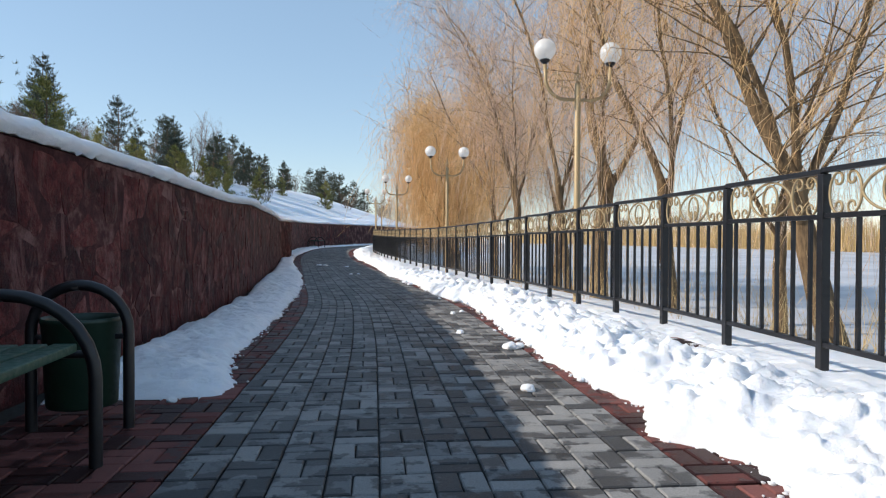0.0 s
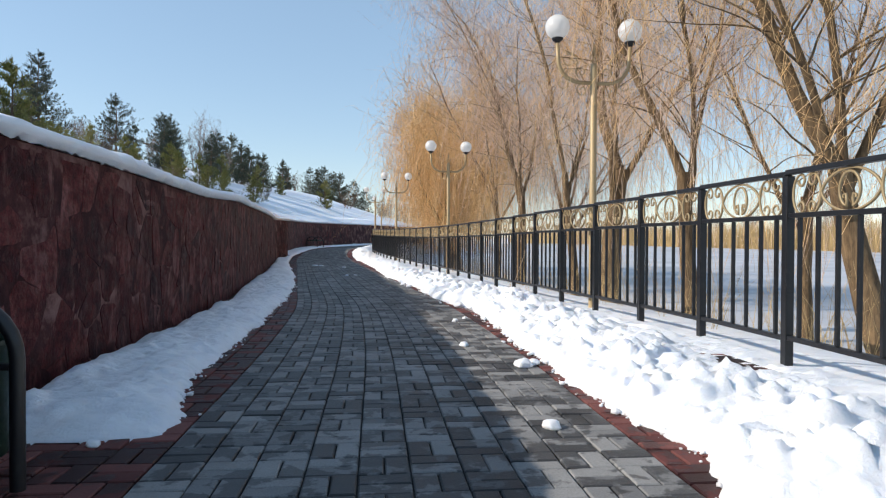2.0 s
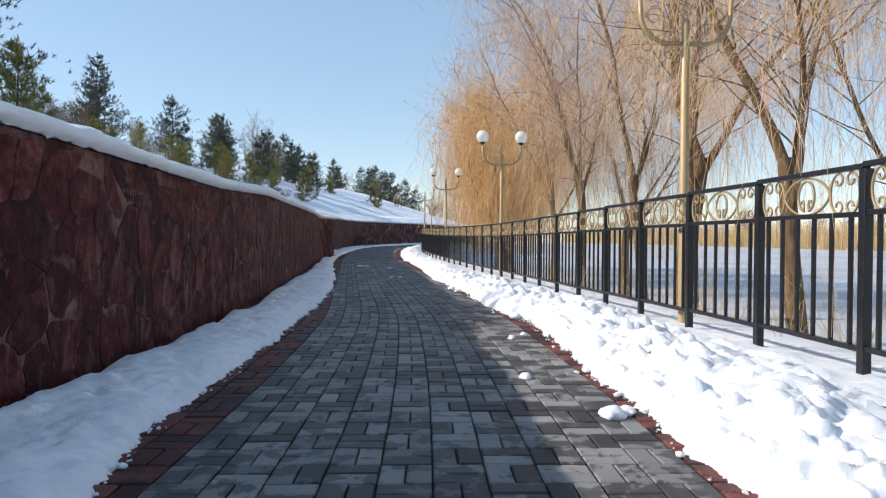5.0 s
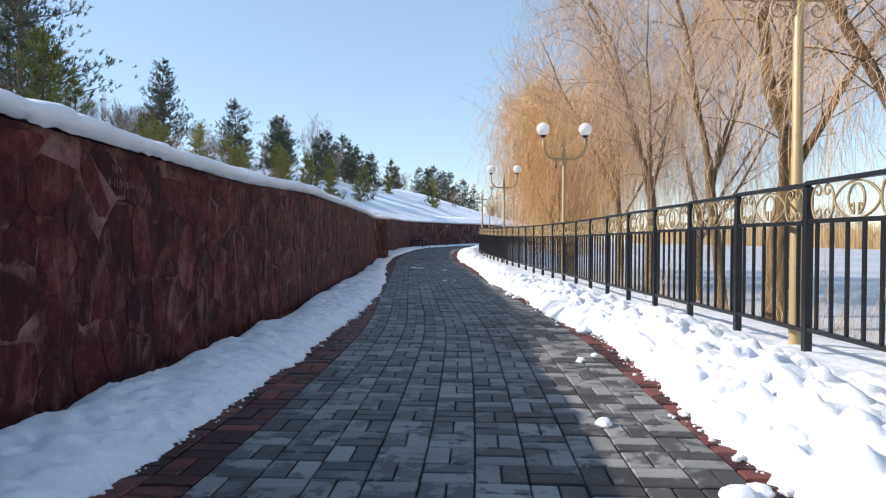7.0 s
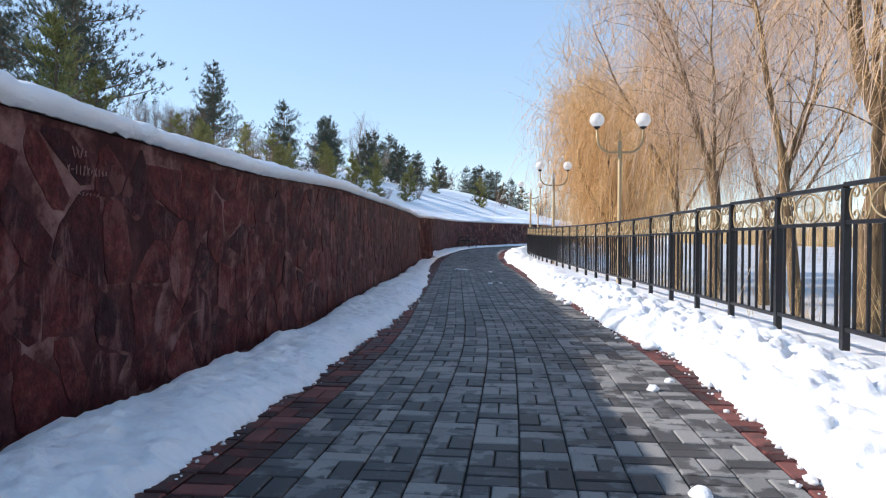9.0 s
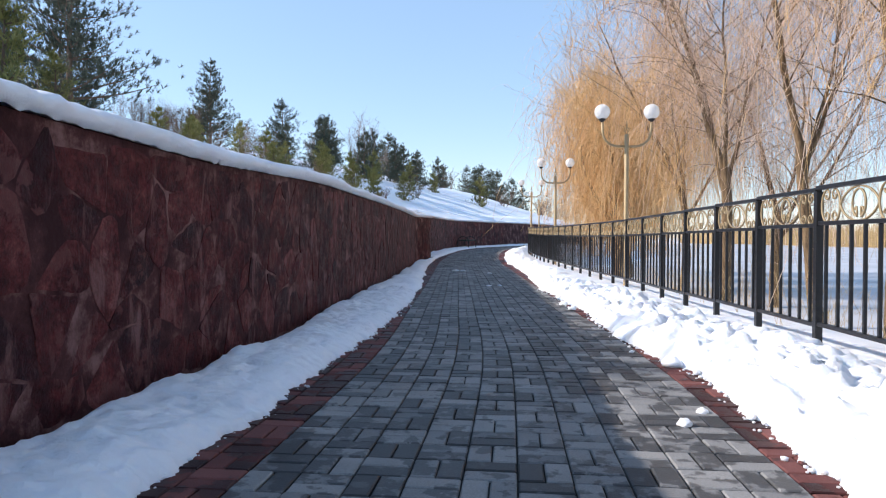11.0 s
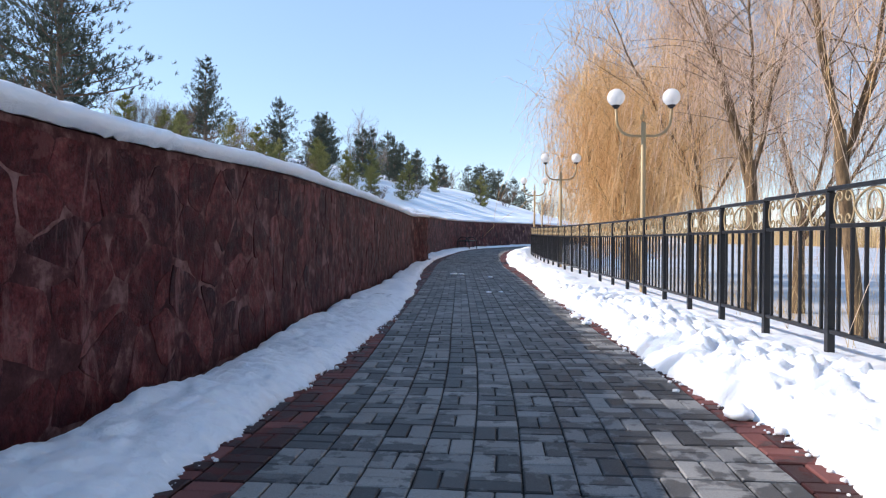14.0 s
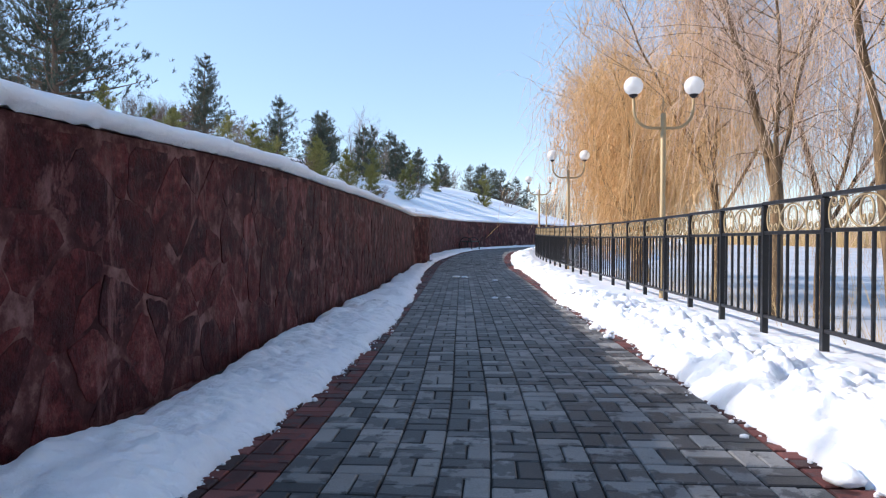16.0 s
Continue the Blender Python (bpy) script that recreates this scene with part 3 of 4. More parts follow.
def scroll_c(w, h, side):
    """A bar bent to a C with curled ends; side: -1 opens to the right."""
    b, r = h / 2, h * 0.17
    pts = []
    for k in range(9, 0, -1):
        a = math.pi / 2 - (k / 9) * 1.55 * math.pi
        q = r * (1 - 0.45 * k / 9)
        pts.append((q * math.cos(a), b - r + q * math.sin(a)))
    for k in range(17):
        a = math.pi / 2 + math.pi * k / 16
        pts.append((w * math.cos(a), b * math.sin(a)))
    low = [(x, -z) for x, z in pts[:9]]
    return [(-x * side * -1 if side > 0 else x, 0, z) for x, z in pts + low[::-1]]


def build_fence():
    fence = thing("fence", "black iron railing with dull gold scrollwork beside the lake", "fence")
    post = Buf().box((-0.027, -0.027, F_BASE), (0.027, 0.027, F_TOP), 0.004).mesh("post", BLACK_PAINT, False)
    L = PANEL
    top = Buf().box((0, -0.026, F_TOP), (L, 0.026, F_TOP + 0.03), 0.004).mesh("top_rail", BLACK_PAINT, False)
    mid = Buf().box((0.027, -0.02, F_MID - 0.015), (L - 0.027, 0.02, F_MID + 0.015), 0.003).mesh("rail", BLACK_PAINT, False)
    low = Buf().box((0.027, -0.02, F_LOW - 0.015), (L - 0.027, 0.02, F_LOW + 0.015), 0.003).mesh("rail", BLACK_PAINT, False)
    bar = Buf().box((-0.011, -0.011, F_LOW + 0.015), (0.011, 0.011, F_MID - 0.015), 0.002).mesh("bar", BLACK_PAINT, False)
    hh = F_TOP - F_MID - 0.018
    scroll_l = Buf().tube(scroll_c(0.075, hh, -1), 0.0085, 4).mesh("scroll", GOLD_PAINT)
    scroll_r = Buf().tube([(-x, y, z) for x, y, z in scroll_c(0.075, hh, -1)], 0.0085, 4).mesh("scroll", GOLD_PAINT)
    eye = Buf()
    lens = [(0.235 * math.cos(a), 0, 0.5 * hh * math.sin(a) * abs(math.sin(a)) ** 0.35) for a in np.linspace(0, 2 * math.pi, 41)]
    eye.tube(lens, 0.0085, 4)
    eye_me = eye.mesh("eye_scroll", GOLD_PAINT)
    ring = Buf().tube([(0.082 * math.sin(a) * (1 if abs(a) < 2.6 else 0.8), 0, 0.42 * hh * math.cos(a)) for a in np.linspace(-2.75, 2.75, 31)]
                      + [(0.025, 0, -0.22 * hh), (0.03, 0, -0.10 * hh), (0.05, 0, -0.12 * hh), (0.05, 0, -0.2 * hh)], 0.0085, 4)
    ring.tube([(-0.031, 0, -0.388 * hh), (-0.025, 0, -0.22 * hh), (-0.03, 0, -0.10 * hh), (-0.05, 0, -0.12 * hh), (-0.05, 0, -0.2 * hh)], 0.0085, 4)
    ring_me = ring.mesh("ring_scroll", GOLD_PAINT)
    zm = (F_TOP + F_MID) / 2
    y = POST_Y0
    x = float(fence_x(y))
    for k in range(58):
        # the next post one panel further along the line
        y2 = y + PANEL
        for _ in range(4):
            x2 = float(fence_x(y2))
            y2 += (PANEL - math.hypot(x2 - x, y2 - y)) * 0.9
        x2 = float(fence_x(y2))
        g = float(fence_z(y))
        m = pose(x, y, g, 0, 0, math.degrees(math.atan2(y2 - y, x2 - x)))
        part("post", post, None, fence, m=m)
        part("top_rail", top, None, fence, m=m)
        part("rail", mid, None, fence, m=m)
        part("rail", low, None, fence, m=m)
        for j in range(6):
            part("bar", bar, None, fence, m=m @ Matrix.Translation((L * (j + 0.7) / 6.4, 0, 0)))
        for dx, me in ((0.125, scroll_l), (0.235, scroll_r), (L - 0.235, scroll_l), (L - 0.125, scroll_r), (L / 2, eye_me), (L / 2, ring_me)):
            part(me.name.split(".")[0], me, None, fence, m=m @ Matrix.Translation((dx, 0, zm)))
        x, y = x2, y2
    return fence


build_fence()


# ---- lamps ----
LAMP_H = 2.80


def spiral(cx, cz, r0, r1, a0, a1, n=14):
    return [(cx + (r0 + (r1 - r0) * k / n) * math.cos(a0 + (a1 - a0) * k / n), 0, cz + (r0 + (r1 - r0) * k / n) * math.sin(a0 + (a1 - a0) * k / n)) for k in range(n + 1)]


def build_lamp(scrolled):
    lamp = thing("street_lamp", "twin-globe park lamp on a gold-brown steel pole behind the railing", "street lamp", "lamps along the lake")
    part("pole", Buf().lathe([(0.042, -0.2), (0.042, 1.4), (0.038, 1.42), (0.038, LAMP_H - 0.03), (0.03, LAMP_H), (0.0, LAMP_H)], 20), POLE_PAINT, lamp)
    fin = Buf()
    for k in range(4):
        a = k * math.pi / 2
        fin.tube([(0.0, 0.0, LAMP_H)] + [(0.045 * math.sin(math.pi * q) * math.cos(a + 2.2 * q), 0.045 * math.sin(math.pi * q) * math.sin(a + 2.2 * q), LAMP_H + 0.14 * q) for q in (0.2, 0.35, 0.5, 0.65, 0.8)] + [(0, 0, LAMP_H + 0.14)], 0.006, 5)
    fin.lathe([(0.012, LAMP_H + 0.13), (0.016, LAMP_H + 0.15), (0.004, LAMP_H + 0.24), (0.0, LAMP_H + 0.25)], 10)
    part("finial", fin, POLE_PAINT, lamp, "wrought twisted finial")
    za = 2.58
    for sgn in (-1, 1):
        pts = [(0.03, 0, za), (0.16, 0, za)] + [(0.16 + 0.27 * math.sin(a), 0, za + 0.27 * (1 - math.cos(a))) for a in np.linspace(0.15, 1.45, 10)] + [(0.44, 0, za + 0.45)]
        part("arm", Buf().tube([(sgn * x, y, z) for x, y, z in pts], 0.022, 10, True), POLE_PAINT, lamp)
        sc = Buf()
        for path in (spiral(0.30, za + 0.24, 0.09, 0.02, 2.6, 2.6 - 7.5), spiral(0.15, za + 0.12, 0.07, 0.02, -1.2, 5.5),
                     spiral(0.14, za - 0.085, 0.075, 0.02, 1.2, 1.2 - 7.5), spiral(0.38, za - 0.02, 0.075, 0.02, 2.0, 9.0),
                     [(0.22, 0, za + 0.1), (0.2, 0, za + 0.24), (0.26, 0, za + 0.34), (0.34, 0, za + 0.33)]):
            sc.tube([(sgn * x, y, z) for x, y, z in path], 0.0055, 5)
        if scrolled:
            part("scrollwork", sc, POLE_PAINT, lamp)
        part("globe_holder", Buf().lathe([(0.026, za + 0.435), (0.03, za + 0.455), (0.05, za + 0.46), (0.066, za + 0.485), (0.06, za + 0.5), (0.0, za + 0.505)], 20, (sgn * 0.44, 0, 0)), BLACK_PAINT, lamp, "dark metal globe holder")
        R = 0.138
        prof = [(max(0.001, R * math.sin(a)), za + 0.485 + R * 0.96 - R * math.cos(a)) for a in np.linspace(0.45, math.pi - 0.001, 20)]
        part("globe", Buf().lathe(prof, 28, (sgn * 0.44, 0, 0)), GLOBE, lamp, "white opal globe")
    return lamp


LAMP_YS = [8.5, 17.5, 26.1, 35.0, 43.6, 52.5]
plain_lamp = None
for k, y in enumerate(LAMP_YS):
    m = pose(float(fence_x(y)) + 0.11, y, float(fence_z(y)) - (0.02 if k == 0 else 0.10), 0, 0, -heading(fence_x, y))
    if k == 0:
        build_lamp(True).matrix_basis = m
    elif plain_lamp is None:
        plain_lamp = build_lamp(False)
        plain_lamp.matrix_basis = m
    else:
        copy_thing(plain_lamp, m)


# ---- bench and bin ----
def hoop(width, height, r, foot=0.02):
    """An upturned U of tube across x, standing on z = 0."""
    c = min(width / 2, 0.34)
    pts = [(0, 0, -foot), (0, 0, height - c)] + [(c - c * math.cos(a), 0, height - c + c * math.sin(a)) for a in np.linspace(0.2, math.pi / 2, 7)]
    far = [(width - x, y, z) for x, y, z in pts]
    return Buf().tube(pts + far[::-1], r, 14)


def build_bench(m):
    bench = thing("bench", "park bench with black hooped tube ends and green slats", "bench", "benches along the wall", m=m)
    n = 1.55
    for y in (0.0, n):
        part("end_hoop", Buf.mesh(hoop(0.68, 0.69, 0.026), "end_hoop", BLACK_PAINT), None, bench, m=pose(0, y, 0))
        part("crossbar", Buf().tube([(0.02, y, 0.452), (0.66, y, 0.452)], 0.016, 8), BLACK_PAINT, bench)
    for k in range(5):
        x = 0.12 + k * 0.106
        part("slat", Buf().box((x, -0.02, 0.47), (x + 0.09, n - 0.06, 0.505), 0.006), GREEN_WOOD, bench, "green painted wooden slat")
    return bench


def build_bin(m):
    bin_ = thing("litter_bin", "dark green steel bin hung in a black tube hoop", "litter bin", m=m)
    part("stand", hoop(0.44, 0.69, 0.026), BLACK_PAINT, bin_, "black tube hoop stand")
    body = Buf().lathe([(0.0, 0.1), (0.155, 0.1), (0.16, 0.11), (0.178, 0.5), (0.184, 0.51), (0.184, 0.53), (0.174, 0.53), (0.168, 0.5), (0.15, 0.14), (0.0, 0.13)], 28, (0.20, 0.08, 0))
    part("body", body, GREEN_PAINT, bin_, "dark green sheet steel body")
    for sgn, x in ((-1, 0.0), (1, 0.44)):
        part("bracket", Buf().box((min(x, x - sgn * 0.06), -0.012, 0.43), (max(x, x - sgn * 0.06), 0.012, 0.455), 0.003), BLACK_PAINT, bin_)
    return bin_


build_bench(pose(-1.66, 1.45, 0.0, 0, 0, 0))
build_bin(pose(-1.47, 3.58, 0.0, 0, 0, 0))
build_bench(pose(-2.45, 43.6, float(rise(44)), 0, 0, -12))


# ---- trees ----
def grow(rng, buf, start, way, length, r0, r1, steps, wander, lift, sides):
    """A limb that wanders; returns its points, directions and radii."""
    p, d = Vector(start), Vector(way).normalized()
    pts, dirs, rad = [p.copy()], [d.copy()], [r0]
    for k in range(steps):
        d = (d + Vector((rng.uniform(-1, 1), rng.uniform(-1, 1), rng.uniform(-1, 1))) * wander + Vector((0, 0, lift))).normalized()
        p = p + d * (length / steps)
        pts.append(p.copy())
        dirs.append(d.copy())
        rad.append(r0 + (r1 - r0) * (k + 1) / steps)
    buf.tube(pts, rad, sides)
    return pts, dirs, rad


def strands(gen, p, v, reach, droop, floor, thick, wiggle, k=5):
    """Thin three-sided twigs from points p with first directions v; returns their axes, vertices and faces."""
    n = len(p)
    v = v / np.linalg.norm(v, axis=1)[:, None]
    step = reach * gen.uniform(0.45, 1.15, (n, 1)) / (k - 1)
    g = droop * gen.uniform(0.5, 1.6, (n, 1))
    pts = [p]
    for q in range(k - 1):
        v = v + gen.normal(0, wiggle, (n, 3)) + np.concatenate([np.zeros((n, 2)), -g], 1)
        v = v / np.linalg.norm(v, axis=1)[:, None]
        nxt = pts[-1] + v * step
        nxt[:, 2] = np.maximum(nxt[:, 2], floor + 0.02 * q)
        pts.append(nxt)
    pts = np.stack(pts, 1)
    r = gen.uniform(0.7, 1.3, (n, 1, 1)) * thick * np.linspace(1, 0.4, k)[None, :, None]
    ring = np.array([(1, 0.1, 0.2), (-0.5, 0.8, 0.35), (-0.5, -0.8, -0.45)])
    verts = (pts[:, :, None, :] + r[..., None] * ring[None, None]).reshape(-1, 3)
    base = (np.arange(n) * k * 3)[:, None, None] + (np.arange(k - 1) * 3)[None, :, None]
    quads = np.array([(0, 1, 4, 3), (1, 2, 5, 4), (2, 0, 3, 5)])
    faces = (base[..., None] + quads[None, None]).reshape(-1, 4)
    return pts, verts, faces


def fast_mesh(name, verts, faces, mat):
    me = bpy.data.meshes.new(name)
    me.from_pydata(verts.tolist(), [], faces.tolist())
    me.materials.append(mat)
    me.polygons.foreach_set("use_smooth", [True] * len(me.polygons))
    me.update()
    return me


def willow(x, y, z, limbs, seed, trunk_r=0.12, fork=2.4, lean=(0, 0), limb_len=5.0, reach=2.2, whips=1500, hangs=3000, drop=1.3, thick=0.005, twig=None, curtain=0,
           label="bare weeping willow with fine pale twigs on the bank"):
    """A willow whose trunk forks into limbs (azimuth from +y towards +x, tilt from upright, length factor)."""
    rng = random.Random(seed)
    gen = np.random.default_rng(seed)
    tree = thing("willow_tree", label, "tree", "willows on the lake bank", m=Matrix.Translation((x, y, z)))
    trunk = Buf()
    pts, dirs, rad = grow(rng, trunk, (0, 0, -0.4), (lean[0], lean[1], 1), fork + 0.4, trunk_r * 1.25, trunk_r * 0.8, 9, 0.07, 0.02, 10)
    part("trunk", trunk, WILLOW_BARK, tree, "ochre ridged bark")
    at, way = [], []
    for k, (az, tilt, f) in enumerate(limbs):
        limb = Buf()
        a, t = radians(az), radians(tilt)
        start = pts[-1 - min(k, 2)] - dirs[-1] * 0.1
        q, qd, qr = grow(rng, limb, start, (math.sin(a) * math.sin(t), math.cos(a) * math.sin(t), math.cos(t)), limb_len * f,
                         trunk_r * (0.66 if k == 0 else 0.42), 0.009, 13, 0.13, 0.015, 7)
        for j in range(2, 14):
            for _ in range(2 if j < 5 else 3):
                side = Vector((rng.gauss(0, 1), rng.gauss(0, 1), rng.uniform(0.0, 0.9))).normalized()
                l = reach * rng.uniform(0.35, 1.0) * (1.0 - 0.45 * abs(j - 6) / 7)
                b, bd, br = grow(rng, limb, q[j], qd[j] * 0.5 + side, l, min(0.015, qr[j] * 0.35), 0.0035, 7, 0.17, -0.05, 4)
                for i in range(2, 8):
                    at.append(b[i])
                    way.append(bd[i])
        part("limb", limb, WILLOW_BARK, tree)
    at, way = np.array(at), np.array(way)
    floor = -z + 0.2
    pick = gen.integers(0, len(at), whips)
    ax, v1, f1 = strands(gen, at[pick], way[pick] * 0.7 + gen.normal(0, 0.75, (whips, 3)) + (0, 0, 0.15), 1.4, 0.10, floor, thick * 1.15, 0.24, 6)
    # long hanging twigs from the whips and the branches
    pick = gen.integers(0, whips, hangs)
    src = ax[pick, gen.integers(1, 6, hangs)]
    _, v2, f2 = strands(gen, src, gen.normal(0, 0.6, (hangs, 3)) + (0, 0, -0.1), drop, 0.28, floor, thick, 0.15, 5)
    verts, faces = np.concatenate([v1, v2]), np.concatenate([f1, f2 + len(v1)])
    if curtain:
        # the lowest long twigs, hanging nearly to the ground
        low = np.flatnonzero(ax[:, -1, 2] < np.quantile(ax[:, -1, 2], 0.55))
        src = ax[gen.choice(low, curtain), gen.integers(1, 6, curtain)]
        _, v3, f3 = strands(gen, src, gen.normal(0, 0.3, (curtain, 3)) + (0, 0, -0.5), 3.0, 0.3, floor, thick, 0.09, 6)
        verts, faces = np.concatenate([verts, v3]), np.concatenate([faces, f3 + len(verts)])
    part("crown", fast_mesh("crown", verts, faces, twig or PALE_TWIG), None, tree, "thin hanging twigs")
    return tree


GOLDEN = "dense golden weeping willow hanging over the railing"
ROUND = [(0, 18, 1), (70, 30, 1), (140, 32, 1), (215, 30, 1), (285, 34, 1.05), (330, 26, 1)]
willow(4.3, 29.0, -0.2, ROUND, 11, 0.2, 1.6, (0, 0), 5.8, 2.7, 4200, 4600, 1.5, 0.0072, WILLOW_TWIG, 1800, GOLDEN)
willow(5.6, 35.0, -0.4, ROUND, 12, 0.2, 1.8, (0, 0), 6.4, 2.9, 2400, 2600, 1.6, 0.0090, WILLOW_TWIG, 900, GOLDEN)
willow(6.8, 42.0, -0.5, ROUND[:4], 71, 0.18, 1.8, (0, 0), 5.6, 2.7, 1200, 1200, 1.6, 0.012, WILLOW_TWIG, 400, GOLDEN)
willow(4.9, 19.6, -0.5, [(290, 27, 1.3), (60, 14, 1.1), (200, 20, 0.9), (335, 16, 1.25)], 5, 0.12, 2.9, (0.02, 0), 5.6, 2.9, 3000, 1500, 0.9, 0.0044, None, 200)
willow(5.3, 24.3, -0.4, [(285, 20, 0.95), (20, 12, 1.1), (110, 25, 1.0), (200, 20, 1.0)], 64, 0.11, 2.4, (0, 0), 5.8, 2.8, 2600, 1600, 1.1, 0.0054, WILLOW_TWIG, 500)
willow(5.8, 17.3, -0.6, [(295, 10, 1.3), (90, 28, 0.9), (20, 16, 1.0)], 23, 0.10, 3.2, (-0.08, 0.03), 5.4, 2.5, 2200, 1100, 0.9, 0.0042, None, 100)
willow(5.3, 13.9, -0.6, [(280, 20, 1.2), (110, 30, 1.1), (30, 14, 1.15), (220, 25, 1.0)], 31, 0.17, 2.9, (0.03, 0), 5.4, 2.6, 2400, 1400, 1.0, 0.0037, WILLOW_TWIG, 150,
       "old weeping willow with a thick pollarded trunk")
willow(5.2, 10.4, -0.6, [(300, 16, 1.2), (50, 18, 1.1), (180, 22, 1.0)], 47, 0.11, 2.5, (0.03, 0.03), 5.4, 2.5, 2300, 1200, 1.0, 0.0035, None, 120)
willow(5.6, 6.9, -0.6, [(310, 22, 1.2), (100, 26, 1.0), (330, 12, 1.1), (230, 34, 0.9)], 53, 0.14, 2.4, (-0.22, 0.18), 5.2, 2.6, 2400, 1300, 1.0, 0.0030, WILLOW_TWIG, 100)
willow(7.6, 24.0, -0.9, ROUND[:4], 61, 0.13, 2.4, (0, 0), 6.4, 2.7, 1100, 700, 1.1, 0.0054, None, 500)
willow(8.4, 12.3, -0.9, ROUND[1:5], 83, 0.12, 2.6, (0, 0), 5.8, 2.5, 800, 450, 1.0, 0.0040, None, 350)
willow(8.9, 7.6, -0.9, ROUND[2:], 85, 0.12, 2.6, (0, 0), 5.8, 2.5, 800, 450, 1.0, 0.0038, None, 350)


def tuft(rng, buf, p, d, size, n):
    """A brush of needles."""
    d = Vector(d).normalized()
    for _ in range(n):
        w = (d * 0.7 + Vector((rng.gauss(0, 0.55), rng.gauss(0, 0.55), rng.gauss(0.15, 0.45)))).normalized() * size * rng.uniform(0.7, 1.15)
        s = w.orthogonal().normalized() * size * 0.07
        a = len(buf.v)
        q = Vector(p) + d * rng.uniform(-0.5, 0.5) * size
        buf.v += [q - s, q + s, q + w * 0.6 + s.cross(w).normalized() * size * 0.05, q + w]
        buf.f += [(a, a + 1, a + 3), (a + 1, a + 2, a + 3), (a + 2, a, a + 3)]


def pine_meshes(height, seed, needle, width=0.32, gap=0.55, tufts=1.0, size=0.26, per=9, bare=0.12):
    rng = random.Random(seed)
    trunk, wood, crown = Buf(), Buf(), Buf()
    n = int(height / gap)
    line = [Vector((0.03 * height * 0.2 * math.sin(k * 0.9 + seed), 0.03 * height * 0.2 * math.cos(k * 0.7), height * k / 10)) for k in range(11)]
    line[0].z = -0.3
    trunk.tube(line, [0.016 * height * (1 - 0.93 * k / 10) + 0.006 for k in range(11)], 8)
    for k in range(n):
        f = bare + (1 - bare) * (k + rng.uniform(-0.3, 0.3)) / n
        if f >= 0.995:
            continue
        i = min(9, int(f * 10))
        base = line[i].lerp(line[i + 1], f * 10 - i)
        reach = height * width * (1 - f) ** 0.75 * rng.uniform(0.75, 1.15) + 0.06 * height * 0.3
        for b in range(rng.randint(4, 6)):
            if rng.random() < 0.12:
                continue
            a = rng.uniform(0, 2 * math.pi)
            l = reach * rng.uniform(0.6, 1.02)
            tip_up = 0.35 + 0.5 * f
            pts = []
            for q in range(6):
                s = q / 5
                pts.append(base + Vector((math.cos(a + 0.15 * s) * l * s, math.sin(a + 0.15 * s) * l * s, l * (0.12 * s + tip_up * 0.5 * s * s) - 0.02 * l)))
            wood.tube(pts, [0.007 * height * (1 - f) * (1 - 0.85 * q / 5) + 0.004 for q in range(6)], 4)
            m = max(4, int(l * 7 * tufts))
            for q in range(m):
                s = 0.25 + 0.75 * (q + rng.random()) / m
                j = min(4, int(s * 5))
                p = pts[j].lerp(pts[j + 1], s * 5 - j)
                off = Vector((rng.gauss(0, 1), rng.gauss(0, 1), rng.gauss(0.2, 0.6))) * l * 0.13 * (0.4 + s)
                tuft(rng, crown, p + off, (pts[j + 1] - pts[j]) + off * 0.7 + Vector((0, 0, 0.25 * l)), size * rng.uniform(0.8, 1.2), per)
    tuft(rng, crown, line[-1], (0, 0, 1), size, per * 2)
    n = len(trunk.v)
    trunk.v += wood.v
    trunk.f += [tuple(n + i for i in q) for q in wood.f]
    return trunk.mesh("trunk", PINE_BARK), crown.mesh("crown", needle, False)


def pine(label, group, meshes):
    tree = thing("pine_tree", label, "tree", group)
    for name, me in zip(("trunk", "crown"), meshes):
        part(name, me, None, tree)
    return tree


def on_hill(x, y):
    d = float(wall_x(y)) - x
    return float(hill_z(d, y, x))


def plant(proto, spots):
    """Copies of a tree at (x, y, scale, turn), on the hillside."""
    for x, y, s, a in spots:
        c = copy_thing(proto, pose(x, y, on_hill(x, y) - 0.1, 0, 0, a))
        c.scale = (s, s, s)


def take_first(proto, spot):
    x, y, s, a = spot
    proto.matrix_basis = pose(x, y, on_hill(x, y) - 0.1, 0, 0, a)
    proto.scale = (s, s, s)


BIG = [(-30.5, 50.5, 1.16, 0), (-38.5, 53, 0.95, 70), (-27.5, 66.5, 0.62, 200), (-46, 60, 1.1, 140), (-35, 56, 0.85, 250)]
# the five at y below 15 stand unseen, added to shade the path
BIG2 = [(-26.5, 84, 0.72, 30), (-21.5, 84, 0.6, 120), (-17, 9.8, 0.53, 15), (-18.5, 11.4, 0.58, 140), (-16.5, 12.8, 0.48, 250), (-18, 14.8, 0.52, 80), (-16.8, 10.6, 0.52, 310),
        (-33, 78, 0.7, 0), (-15.5, 90, 0.5, 90), (-11.5, 92, 0.46, 20), (-8.3, 96, 0.42, 310), (-13.0, 80, 0.5, 200),
        (-5.4, 101, 0.5, 60), (-3.4, 103, 0.58, 10), (-1.2, 101, 0.54, 180), (0.8, 104, 0.52, 240), (-4.4, 106, 0.56, 300), (2.6, 106, 0.46, 30), (-2.2, 107, 0.57, 100)]
